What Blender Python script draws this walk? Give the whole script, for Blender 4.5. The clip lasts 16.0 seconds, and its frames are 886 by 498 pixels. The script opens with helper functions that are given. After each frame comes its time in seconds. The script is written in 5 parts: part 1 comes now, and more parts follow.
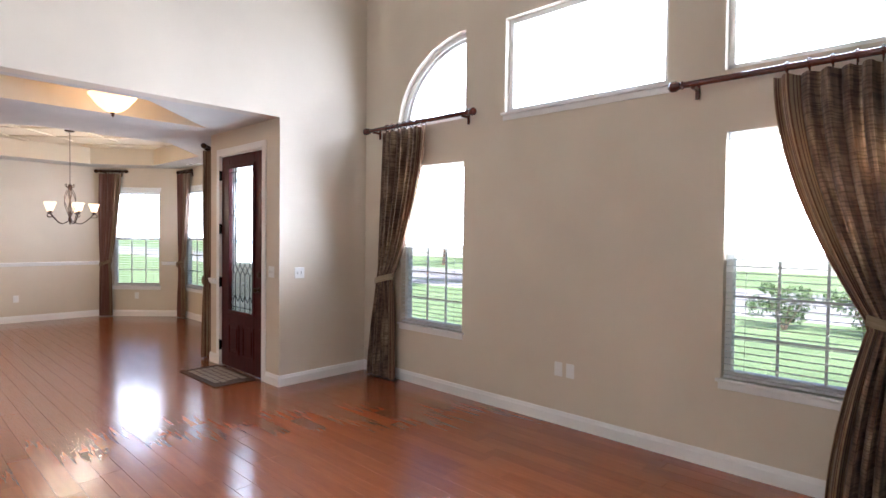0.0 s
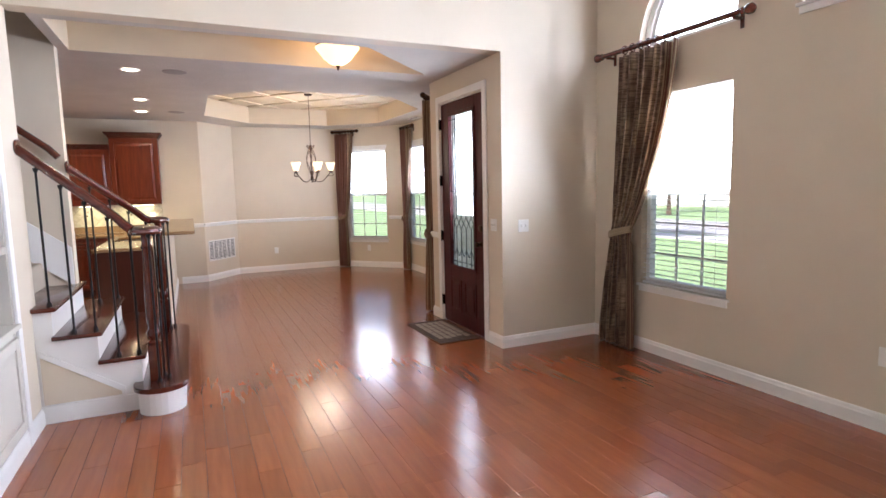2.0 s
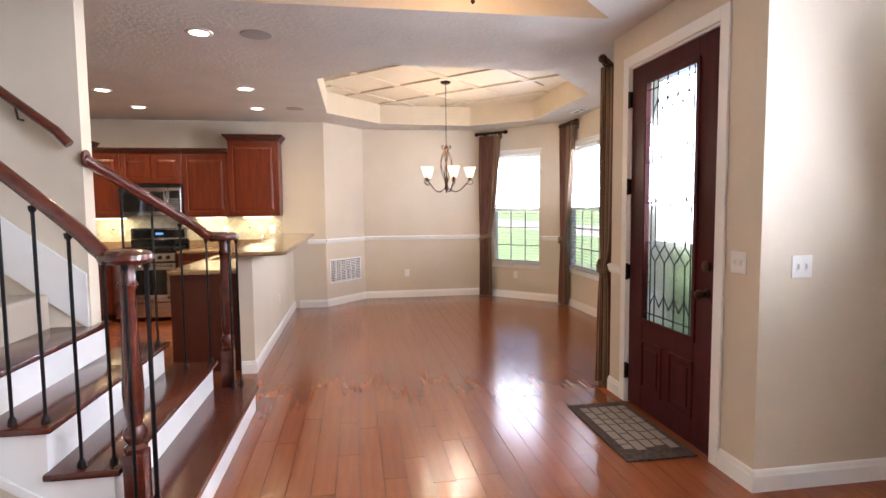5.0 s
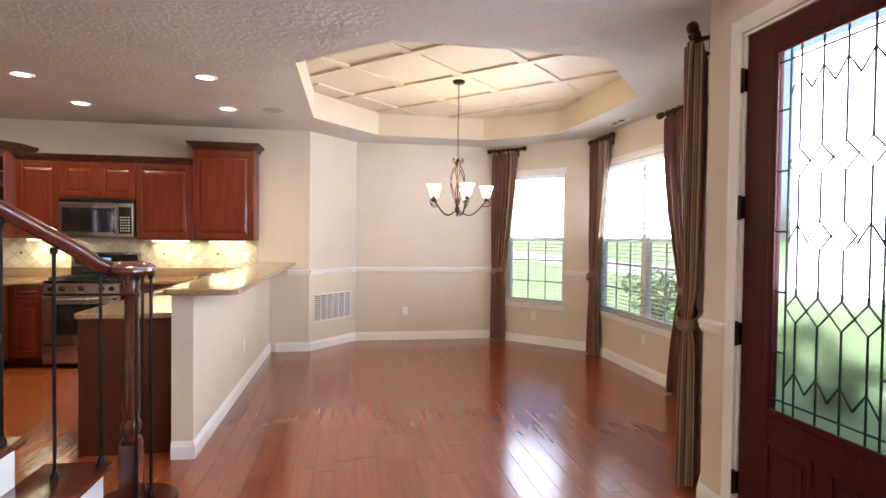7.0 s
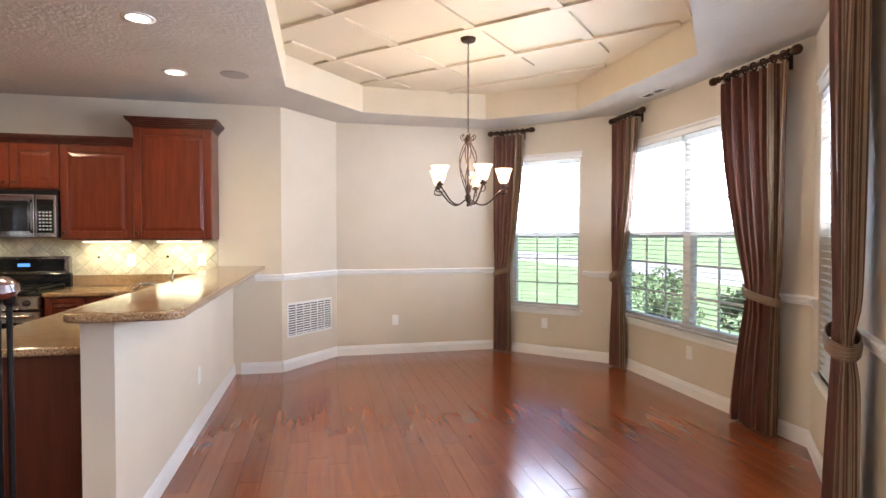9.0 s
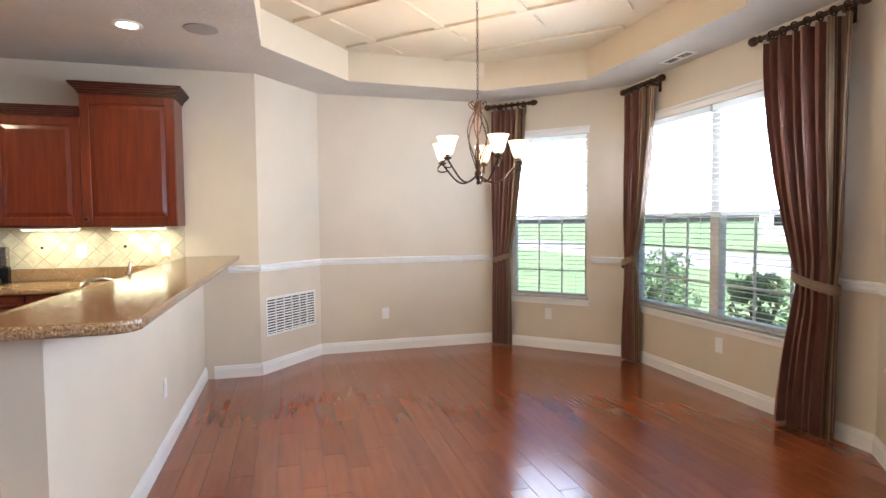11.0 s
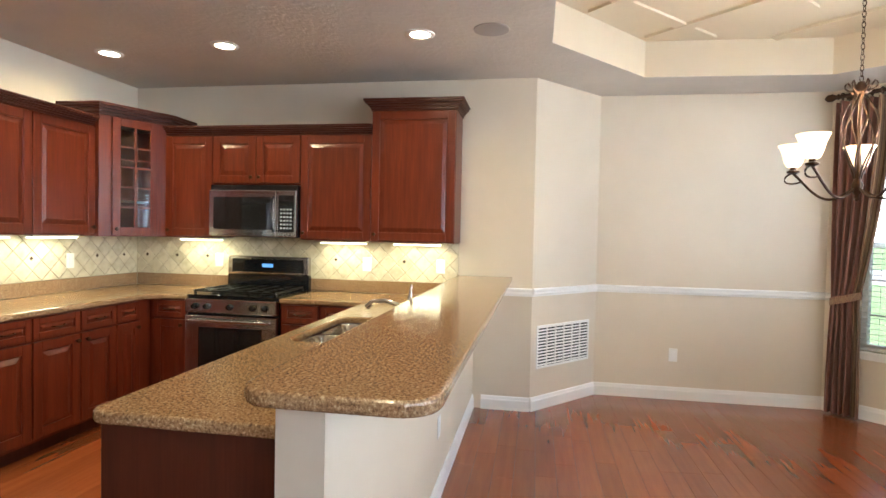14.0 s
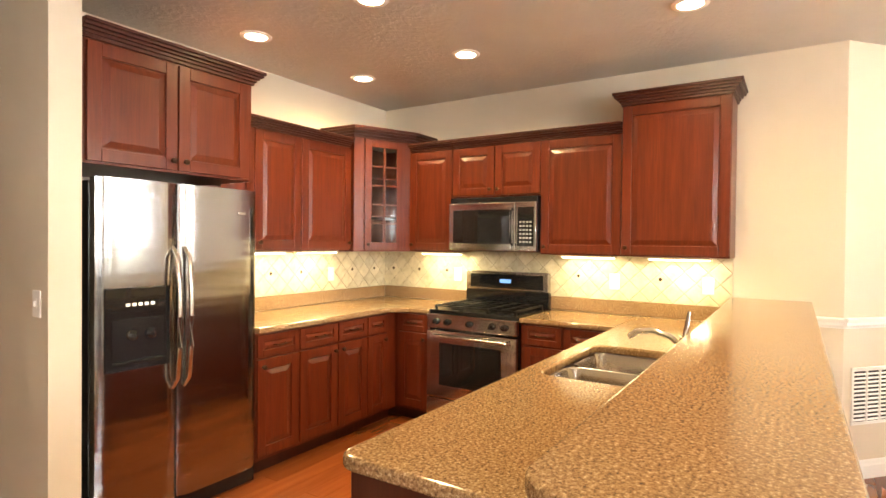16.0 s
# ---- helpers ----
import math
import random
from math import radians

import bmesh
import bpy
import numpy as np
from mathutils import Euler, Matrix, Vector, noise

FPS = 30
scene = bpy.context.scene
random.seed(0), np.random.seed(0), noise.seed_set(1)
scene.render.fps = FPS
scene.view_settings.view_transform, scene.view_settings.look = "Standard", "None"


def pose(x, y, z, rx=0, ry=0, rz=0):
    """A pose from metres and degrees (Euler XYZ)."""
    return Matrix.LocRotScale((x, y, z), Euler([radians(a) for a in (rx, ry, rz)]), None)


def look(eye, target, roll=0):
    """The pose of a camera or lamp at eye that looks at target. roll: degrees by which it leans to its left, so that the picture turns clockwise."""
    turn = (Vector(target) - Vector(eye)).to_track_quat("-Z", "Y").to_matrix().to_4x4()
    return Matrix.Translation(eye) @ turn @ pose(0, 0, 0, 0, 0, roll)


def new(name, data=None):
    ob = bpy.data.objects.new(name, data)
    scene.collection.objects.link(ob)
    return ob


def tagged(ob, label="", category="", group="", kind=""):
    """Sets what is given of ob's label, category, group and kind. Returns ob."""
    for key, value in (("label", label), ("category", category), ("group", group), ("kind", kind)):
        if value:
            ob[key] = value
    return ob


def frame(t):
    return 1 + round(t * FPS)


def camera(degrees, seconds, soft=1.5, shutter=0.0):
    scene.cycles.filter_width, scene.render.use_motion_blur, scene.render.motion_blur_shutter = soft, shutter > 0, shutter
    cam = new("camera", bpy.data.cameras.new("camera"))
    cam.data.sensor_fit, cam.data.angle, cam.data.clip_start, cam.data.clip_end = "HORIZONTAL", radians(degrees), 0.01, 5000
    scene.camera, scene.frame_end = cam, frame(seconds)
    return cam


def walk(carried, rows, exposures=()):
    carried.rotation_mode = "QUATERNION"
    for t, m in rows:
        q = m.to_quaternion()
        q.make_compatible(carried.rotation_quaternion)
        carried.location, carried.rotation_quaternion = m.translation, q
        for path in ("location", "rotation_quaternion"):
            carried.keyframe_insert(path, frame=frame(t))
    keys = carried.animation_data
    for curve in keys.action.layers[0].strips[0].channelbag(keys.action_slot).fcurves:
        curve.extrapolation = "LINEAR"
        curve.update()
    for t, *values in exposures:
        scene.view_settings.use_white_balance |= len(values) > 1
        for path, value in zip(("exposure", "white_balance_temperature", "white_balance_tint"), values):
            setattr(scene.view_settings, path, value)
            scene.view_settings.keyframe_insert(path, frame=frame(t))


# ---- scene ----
EXPO, DAYLIGHT, BAY, FOYER, CANS, STRIPS = 1.35, 40.0, 0.64, 3.2, 4.2, 1.0
cam = camera(78.0, 16.0)
PATH = [
    (0, (0.29, 0.319, 1.557), (-1.088, 1.768, 1.507), 0.7),
    (0.5, (0.281, 0.356, 1.524), (-1.227, 1.668, 1.443), 0.4),
    (1, (0.115, 0.418, 1.52), (-1.509, 1.578, 1.385), -0.0),
    (1.5, (-0.117, 0.471, 1.521), (-1.842, 1.465, 1.337), -0.5),
    (2, (-0.344, 0.577, 1.52), (-2.152, 1.404, 1.298), -1.3),
    (2.5, (-0.649, 0.708, 1.512), (-2.511, 1.397, 1.267), -1.7),
    (3, (-0.955, 0.807, 1.469), (-2.858, 1.371, 1.222), -1.6),
    (3.5, (-1.295, 0.903, 1.485), (-3.225, 1.367, 1.24), -1.4),
    (4, (-1.629, 1.014, 1.468), (-3.578, 1.405, 1.243), -1.1),
    (6.5, (-3.280, 1.315, 1.451), (-5.257, 1.608, 1.382), 0.7),
    (7, (-3.607, 1.290, 1.438), (-5.580, 1.616, 1.394), 0.7),
    (7.5, (-3.905, 1.272, 1.432), (-5.874, 1.619, 1.398), 0.6),
    (8, (-4.220, 1.240, 1.436), (-6.186, 1.606, 1.401), 0.55),
    (8.5, (-4.485, 1.200, 1.425), (-6.445, 1.598, 1.386), 0.3),
    (11, (-5.348, 1.034, 1.383), (-7.271, 1.573, 1.285), -0.5),
    (11.5, (-5.434, 1.07, 1.383), (-7.378, 1.529, 1.283), -0.3),
    (12, (-5.556, 1.065, 1.411), (-7.527, 1.393, 1.311), 0.1),
    (12.5, (-5.685, 0.991, 1.443), (-7.672, 1.191, 1.346), 0.6),
    (13, (-5.788, 0.907, 1.43), (-7.785, 0.971, 1.355), 0.8),
    (13.5, (-5.89, 0.899, 1.473), (-7.883, 0.761, 1.393), 1.0),
    (14, (-6.038, 0.79, 1.445), (-8.009, 0.453, 1.389), 1.2),
    (14.5, (-6.175, 0.734, 1.455), (-8.094, 0.174, 1.404), 1.2),
    (15, (-6.256, 0.628, 1.485), (-8.111, -0.117, 1.427), 1.1),
    (15.5, (-6.344, 0.581, 1.52), (-8.104, -0.366, 1.455), 0.9),
    (16, (-6.376, 0.503, 1.458), (-8.057, -0.579, 1.431), 0.6),
]
walk(cam, [(t, look(eye, target, roll)) for t, eye, target, roll in PATH], [(0.0, EXPO - 0.25, 5550, 18), (4.0, EXPO - 0.1, 5950, 20), (8.0, EXPO, 5700, 17), (11.0, EXPO - 0.05, 5450, 13), (13.0, EXPO - 0.1, 5450, 10), (14.5, EXPO + 0.15, 5950, 9), (16.0, EXPO + 0.62, 7300, 16)])

# ---- world, sun and large lights ----
world = bpy.data.worlds.new("sky")
scene.world = world
world.use_nodes = True
wn = world.node_tree.nodes
sky = wn.new("ShaderNodeTexSky")
sky.sky_type, sky.sun_disc = "NISHITA", False
sky.sun_elevation, sky.sun_rotation = radians(50), radians(150)
sky.air_density, sky.dust_density, sky.ozone_density = 1.0, 4.0, 1.0
wn["Background"].inputs["Strength"].default_value = 0.15
world.node_tree.links.new(sky.outputs["Color"], wn["Background"].inputs["Color"])
sun = new("sun", bpy.data.lights.new("sun", "SUN"))
sun.data.energy, sun.data.angle, sun.data.color = 5.0, radians(12), (1.0, 0.96, 0.9)
sun.matrix_basis = look((0, 0, 20), (-8.4, 14.5, 0))


def area_lamp(name, m, w, h, watts, colour):
    lamp = new(name, bpy.data.lights.new(name, "AREA"))
    lamp.data.shape, lamp.data.size, lamp.data.size_y = "RECTANGLE", w, h
    lamp.data.energy, lamp.data.color = watts, colour
    lamp.matrix_basis = m
    return lamp


def point_lamp(name, at, watts, colour, radius):
    lamp = new(name, bpy.data.lights.new(name, "POINT"))
    lamp.data.energy, lamp.data.color, lamp.data.shadow_soft_size = watts, colour, radius
    lamp.location = at
    return lamp


DAY = (0.90, 0.96, 1.0)
WARM = (1.0, 0.78, 0.38)

# ---- materials ----


class Mat:
    """A node material with short calls."""

    def __init__(self, name, colour, rough=0.5, metal=0.0, spec=0.5):
        self.m = bpy.data.materials.new(name)
        self.m.use_nodes = True
        self.t = self.m.node_tree
        self.b = self.t.nodes["Principled BSDF"]
        self.b.inputs["Base Color"].default_value = (*colour, 1)
        self.b.inputs["Roughness"].default_value = rough
        self.b.inputs["Metallic"].default_value = metal
        self.b.inputs["Specular IOR Level"].default_value = spec
        self.co = self.t.nodes.new("ShaderNodeTexCoord").outputs["Object"]

    def link(self, a, b):
        self.t.links.new(a, b)

    def mapped(self, scale, rot=(0, 0, 0), src=None):
        n = self.t.nodes.new("ShaderNodeMapping")
        n.inputs["Scale"].default_value = scale
        n.inputs["Rotation"].default_value = rot
        self.link(src or self.co, n.inputs["Vector"])
        return n.outputs["Vector"]

    def noise(self, scale, detail=4.0, stretch=(1, 1, 1), rough=0.5):
        n = self.t.nodes.new("ShaderNodeTexNoise")
        n.inputs["Scale"].default_value, n.inputs["Detail"].default_value = scale, detail
        n.inputs["Roughness"].default_value = rough
        self.link(self.mapped(stretch), n.inputs["Vector"])
        return n.outputs["Fac"]

    def ramp(self, fac, *stops):
        n = self.t.nodes.new("ShaderNodeValToRGB")
        e = n.color_ramp.elements
        while len(e) < len(stops):
            e.new(0.5)
        for k, (p, c) in zip(e, stops):
            k.position, k.color = p, (*c, 1)
        self.link(fac, n.inputs["Fac"])
        return n.outputs["Color"]

    def mix(self, a, b, fac, mode="MIX"):
        n = self.t.nodes.new("ShaderNodeMix")
        n.data_type, n.blend_type = "RGBA", mode
        if isinstance(fac, float):
            n.inputs["Factor"].default_value = fac
        else:
            self.link(fac, n.inputs["Factor"])
        for v, k in ((a, 6), (b, 7)):
            if isinstance(v, tuple):
                n.inputs[k].default_value = (*v, 1)
            else:
                self.link(v, n.inputs[k])
        return n.outputs[2]

    def colour(self, c):
        self.link(c, self.b.inputs["Base Color"])
        return self

    def rough(self, fac, lo, hi):
        n = self.t.nodes.new("ShaderNodeMapRange")
        n.inputs["To Min"].default_value, n.inputs["To Max"].default_value = lo, hi
        self.link(fac, n.inputs["Value"])
        self.link(n.outputs["Result"], self.b.inputs["Roughness"])
        return self

    def bump(self, fac, strength, dist):
        n = self.t.nodes.new("ShaderNodeBump")
        n.inputs["Strength"].default_value, n.inputs["Distance"].default_value = strength, dist
        self.link(fac, n.inputs["Height"])
        self.link(n.outputs["Normal"], self.b.inputs["Normal"])
        return self

    def random(self):
        return self.t.nodes.new("ShaderNodeObjectInfo").outputs["Random"]


def paint(name, c, grain=220.0, rough=0.55, bump=0.12):
    k = Mat(name, c, rough, spec=0.3)
    lo, hi = tuple(v * 0.95 for v in c), tuple(min(1, v * 1.04) for v in c)
    k.colour(k.ramp(k.noise(1.3, 3), (0.3, lo), (0.7, hi)))
    return k.bump(k.noise(grain, 2), bump, 0.002).m


WALL = paint("beige_wall_paint", (0.645, 0.565, 0.445))
WHITE = paint("white_trim_paint", (0.80, 0.79, 0.76), 90, 0.35, 0.03)
CREAM = paint("cream_cabinet_paint", (0.56, 0.53, 0.47), 90, 0.4, 0.03)
TRAY = paint("cream_tray_paint", (0.64, 0.55, 0.41))


def ceiling_paint():
    k = Mat("knockdown_ceiling", (0.74, 0.71, 0.65), 0.85, spec=0.2)
    n = k.noise(26, 5, rough=0.6)
    k.colour(k.ramp(k.noise(2, 3), (0.3, (0.55, 0.515, 0.465)), (0.7, (0.61, 0.575, 0.52))))
    return k.bump(k.ramp(n, (0.45, (0, 0, 0)), (0.6, (1, 1, 1))), 0.35, 0.005).m


CEIL = ceiling_paint()


def cherry(name, dark, light, axis, rough=0.25, vary=False, coat=0.3, relief=0.03, spec=0.5):
    """Stained cherry wood with the grain along an axis: 0 x, 1 y, 2 z."""
    k = Mat(name, light, rough, spec=spec)
    st = [9.0, 9.0, 9.0]
    st[axis] = 0.7
    g = k.noise(3.0, 6 if relief else 2, tuple(st), 0.6)
    fine = [60.0, 60.0, 60.0]
    fine[axis] = 2.0
    f = k.noise(3.0, 3, tuple(fine))
    c = k.ramp(g, (0.28, dark), (0.72, light))
    c = k.mix(c, k.ramp(f, (0.35, (0.55, 0.5, 0.48)), (0.6, (1, 1, 1))), 0.35 if relief else 0.02, "MULTIPLY")
    if vary:
        c = k.mix(c, k.ramp(k.random(), (0.0, (0.74, 0.70, 0.66)), (0.5, (1.0, 0.98, 0.95)), (1.0, (1.2, 1.22, 1.2))), 0.45, "MULTIPLY")
    k.colour(c)
    k.rough(k.noise(1.5, 2), rough * 0.9, rough * 1.12)
    k.b.inputs["Coat Weight"].default_value = coat
    k.b.inputs["Coat Roughness"].default_value = 0.16
    return k.bump(f, relief, 0.0004).m if relief else k.m


FLOORWOOD = cherry("cherry_floor_wood", (0.235, 0.060, 0.019), (0.285, 0.078, 0.025), 0, 0.2, True, 0.45, 0.0)
CAB = cherry("cherry_cabinet_wood", (0.085, 0.013, 0.005), (0.155, 0.028, 0.009), 2, 0.3, coat=0.14, spec=0.35)
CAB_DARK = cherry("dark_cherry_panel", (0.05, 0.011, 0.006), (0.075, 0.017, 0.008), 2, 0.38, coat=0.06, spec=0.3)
RAILWOOD = cherry("dark_red_rail_wood", (0.06, 0.010, 0.006), (0.115, 0.023, 0.011), 1, 0.2, coat=0.5)
DOORWOOD = cherry("dark_red_door_wood", (0.040, 0.005, 0.006), (0.075, 0.009, 0.010), 2, 0.42, coat=0.0, spec=0.16)


def granite():
    k = Mat("brown_granite", (0.3, 0.2, 0.12), 0.12)
    a, b = k.noise(118, 4, rough=0.7), k.noise(260, 2)
    c = k.ramp(a, (0.30, (0.06, 0.034, 0.022)), (0.42, (0.20, 0.115, 0.058)), (0.56, (0.33, 0.21, 0.11)), (0.68, (0.52, 0.40, 0.26)))
    c = k.mix(c, k.ramp(b, (0.4, (0.40, 0.34, 0.30)), (0.5, (1, 1, 1))), 0.4, "MULTIPLY")
    k.colour(c)
    k.rough(k.noise(40, 2), 0.08, 0.2)
    return k.m


GRANITE = granite()


def steel(name="brushed_stainless_steel", c=(0.56, 0.54, 0.52), axis=0):
    k = Mat(name, c, 0.25, 1.0)
    st = [300.0, 300.0, 300.0]
    st[axis] = 3.0
    n = k.noise(1.0, 3, tuple(st))
    k.rough(n, 0.13, 0.19)
    k.bump(k.noise(1.0, 2, (0.7, 0.7, 5.0)), 0.6, 0.012)
    return k.m


STEEL = steel()
# the same steel, its colour darkened to stand for the doors' dim reflections
DOORSTEEL = steel("dimmed_door_steel", (0.38, 0.375, 0.37))
IRON = Mat("black_iron", (0.012, 0.011, 0.011), 0.42, 0.6).m
BRONZE = Mat("oil_rubbed_bronze", (0.06, 0.032, 0.018), 0.38, 0.85).m
BLACK = Mat("black_enamel", (0.008, 0.008, 0.009), 0.22).m
BLACKGLASS = Mat("black_oven_glass", (0.012, 0.012, 0.013), 0.05).m
CHROME = Mat("satin_nickel", (0.66, 0.62, 0.56), 0.18, 1.0).m
PLATE = Mat("white_switch_plastic", (0.78, 0.77, 0.73), 0.35).m
# near-black colour for the shade between vent louvers
DUCT_SHADE = Mat("duct_shade_colour", (0.03, 0.03, 0.032), 0.9).m


def tile_mat():
    k = Mat("travertine_tile", (0.56, 0.5, 0.37), 0.45)
    c = k.ramp(k.noise(14, 5, rough=0.6), (0.3, (0.47, 0.41, 0.29)), (0.7, (0.66, 0.6, 0.46)))
    c = k.mix(c, k.ramp(k.random(), (0.0, (0.8, 0.79, 0.76)), (1.0, (1.1, 1.08, 1.04))), 0.7, "MULTIPLY")
    k.colour(c)
    return k.bump(k.noise(60, 4), 0.2, 0.002).m


TILE = tile_mat()
GROUT = paint("grout", (0.30, 0.26, 0.19), 200, 0.9)


def glow(name, c, s):
    k = Mat(name, c, 0.4)
    k.b.inputs["Emission Color"].default_value = (*c, 1)
    k.b.inputs["Emission Strength"].default_value = s
    return k.m


CANLIGHT = glow("lit_can_lamp", (1.0, 0.86, 0.62), 12.0)
SHADEGLOW = glow("lit_frosted_glass", (1.0, 0.74, 0.40), 1.0)
BOWLGLOW = glow("lit_amber_glass", (1.0, 0.66, 0.28), 1.1)
TUBEGLOW = glow("lit_under_cabinet_tube", (1.0, 0.92, 0.55), 9.0)


def glass(name, rough=0.0, tint=(1, 1, 1)):
    k = Mat(name, tint, rough)
    k.b.inputs["Transmission Weight"].default_value = 1.0
    k.b.inputs["IOR"].default_value = 1.45
    return k.m


PANE = glass("window_glass")
LEADED = glass("textured_leaded_glass", 0.12, (0.93, 0.97, 0.95))


def slat_vinyl():
    """Thin white vinyl that lets some daylight through."""
    k = Mat("white_blind_slat", (0.84, 0.84, 0.82), 0.4)
    t = k.t.nodes.new("ShaderNodeBsdfTranslucent")
    t.inputs["Color"].default_value = (0.85, 0.86, 0.84, 1)
    m = k.t.nodes.new("ShaderNodeMixShader")
    m.inputs[0].default_value = 0.45
    k.link(k.b.outputs[0], m.inputs[1])
    k.link(t.outputs[0], m.inputs[2])
    k.link(m.outputs[0], k.t.nodes["Material Output"].inputs["Surface"])
    return k.m


SLAT = slat_vinyl()


def cloth(name, a, b, pattern, gold=(0.4, 0.3, 0.16)):
    """Curtain cloth; its map runs across the panel (x) and down it (y, metres)."""
    k = Mat(name, a, 0.5, spec=0.4)
    uv = k.t.nodes.new("ShaderNodeTexCoord").outputs["UV"]

    def weave(scale, detail):
        n = k.t.nodes.new("ShaderNodeTexNoise")
        n.inputs["Scale"].default_value, n.inputs["Detail"].default_value = 1.0, detail
        k.link(k.mapped(scale, src=uv), n.inputs["Vector"])
        return n.outputs["Fac"]
    fine = weave((220.0, 16.0, 1.0), 4)
    if pattern == "dashes":
        c = k.ramp(weave((26.0, 3.0, 1.0), 2), (0.40, a), (0.56, b), (0.68, gold))
        c = k.mix(c, k.ramp(weave((9.0, 75.0, 1.0), 2), (0.42, (0.42, 0.38, 0.36)), (0.52, (1, 1, 1))), 0.8, "MULTIPLY")
        c = k.mix(c, k.ramp(weave((4.0, 7.0, 1.0), 2), (0.4, (0.7, 0.66, 0.64)), (0.6, (1, 1, 1))), 0.6, "MULTIPLY")
    elif pattern == "stripes":
        c = k.ramp(weave((75.0, 0.02, 1.0), 1), (0.40, a), (0.45, b), (0.52, gold), (0.58, a))
    else:
        c = k.ramp(weave((12.0, 2.0, 1.0), 3), (0.3, a), (0.7, b))
    c = k.mix(c, k.ramp(fine, (0.35, (0.66, 0.64, 0.62)), (0.6, (1, 1, 1))), 0.5, "MULTIPLY")
    k.colour(c)
    k.b.inputs["Sheen Weight"].default_value = 0.15
    k.bump(fine, 0.12, 0.001)
    t = k.t.nodes.new("ShaderNodeBsdfTranslucent")
    k.link(c, t.inputs["Color"])
    m = k.t.nodes.new("ShaderNodeMixShader")
    m.inputs[0].default_value = 0.22
    k.link(k.b.outputs[0], m.inputs[1])
    k.link(t.outputs[0], m.inputs[2])
    k.link(m.outputs[0], k.t.nodes["Material Output"].inputs["Surface"])
    return k.m


SILK = cloth("patterned_bronze_silk", (0.17, 0.105, 0.072), (0.36, 0.25, 0.17), "dashes", (0.60, 0.46, 0.30))
TAFFETA = cloth("brown_taffeta", (0.20, 0.085, 0.060), (0.30, 0.135, 0.098), "plain")
GOLD = cloth("gold_tieback_cloth", (0.36, 0.27, 0.15), (0.5, 0.4, 0.25), "plain")
STRIPE = cloth("striped_gold_edge", (0.15, 0.065, 0.042), (0.24, 0.13, 0.07), "stripes", (0.48, 0.36, 0.22))
CARPET = paint("beige_carpet", (0.45, 0.38, 0.3), 500, 0.95, 0.8)

# ---- shaping ----


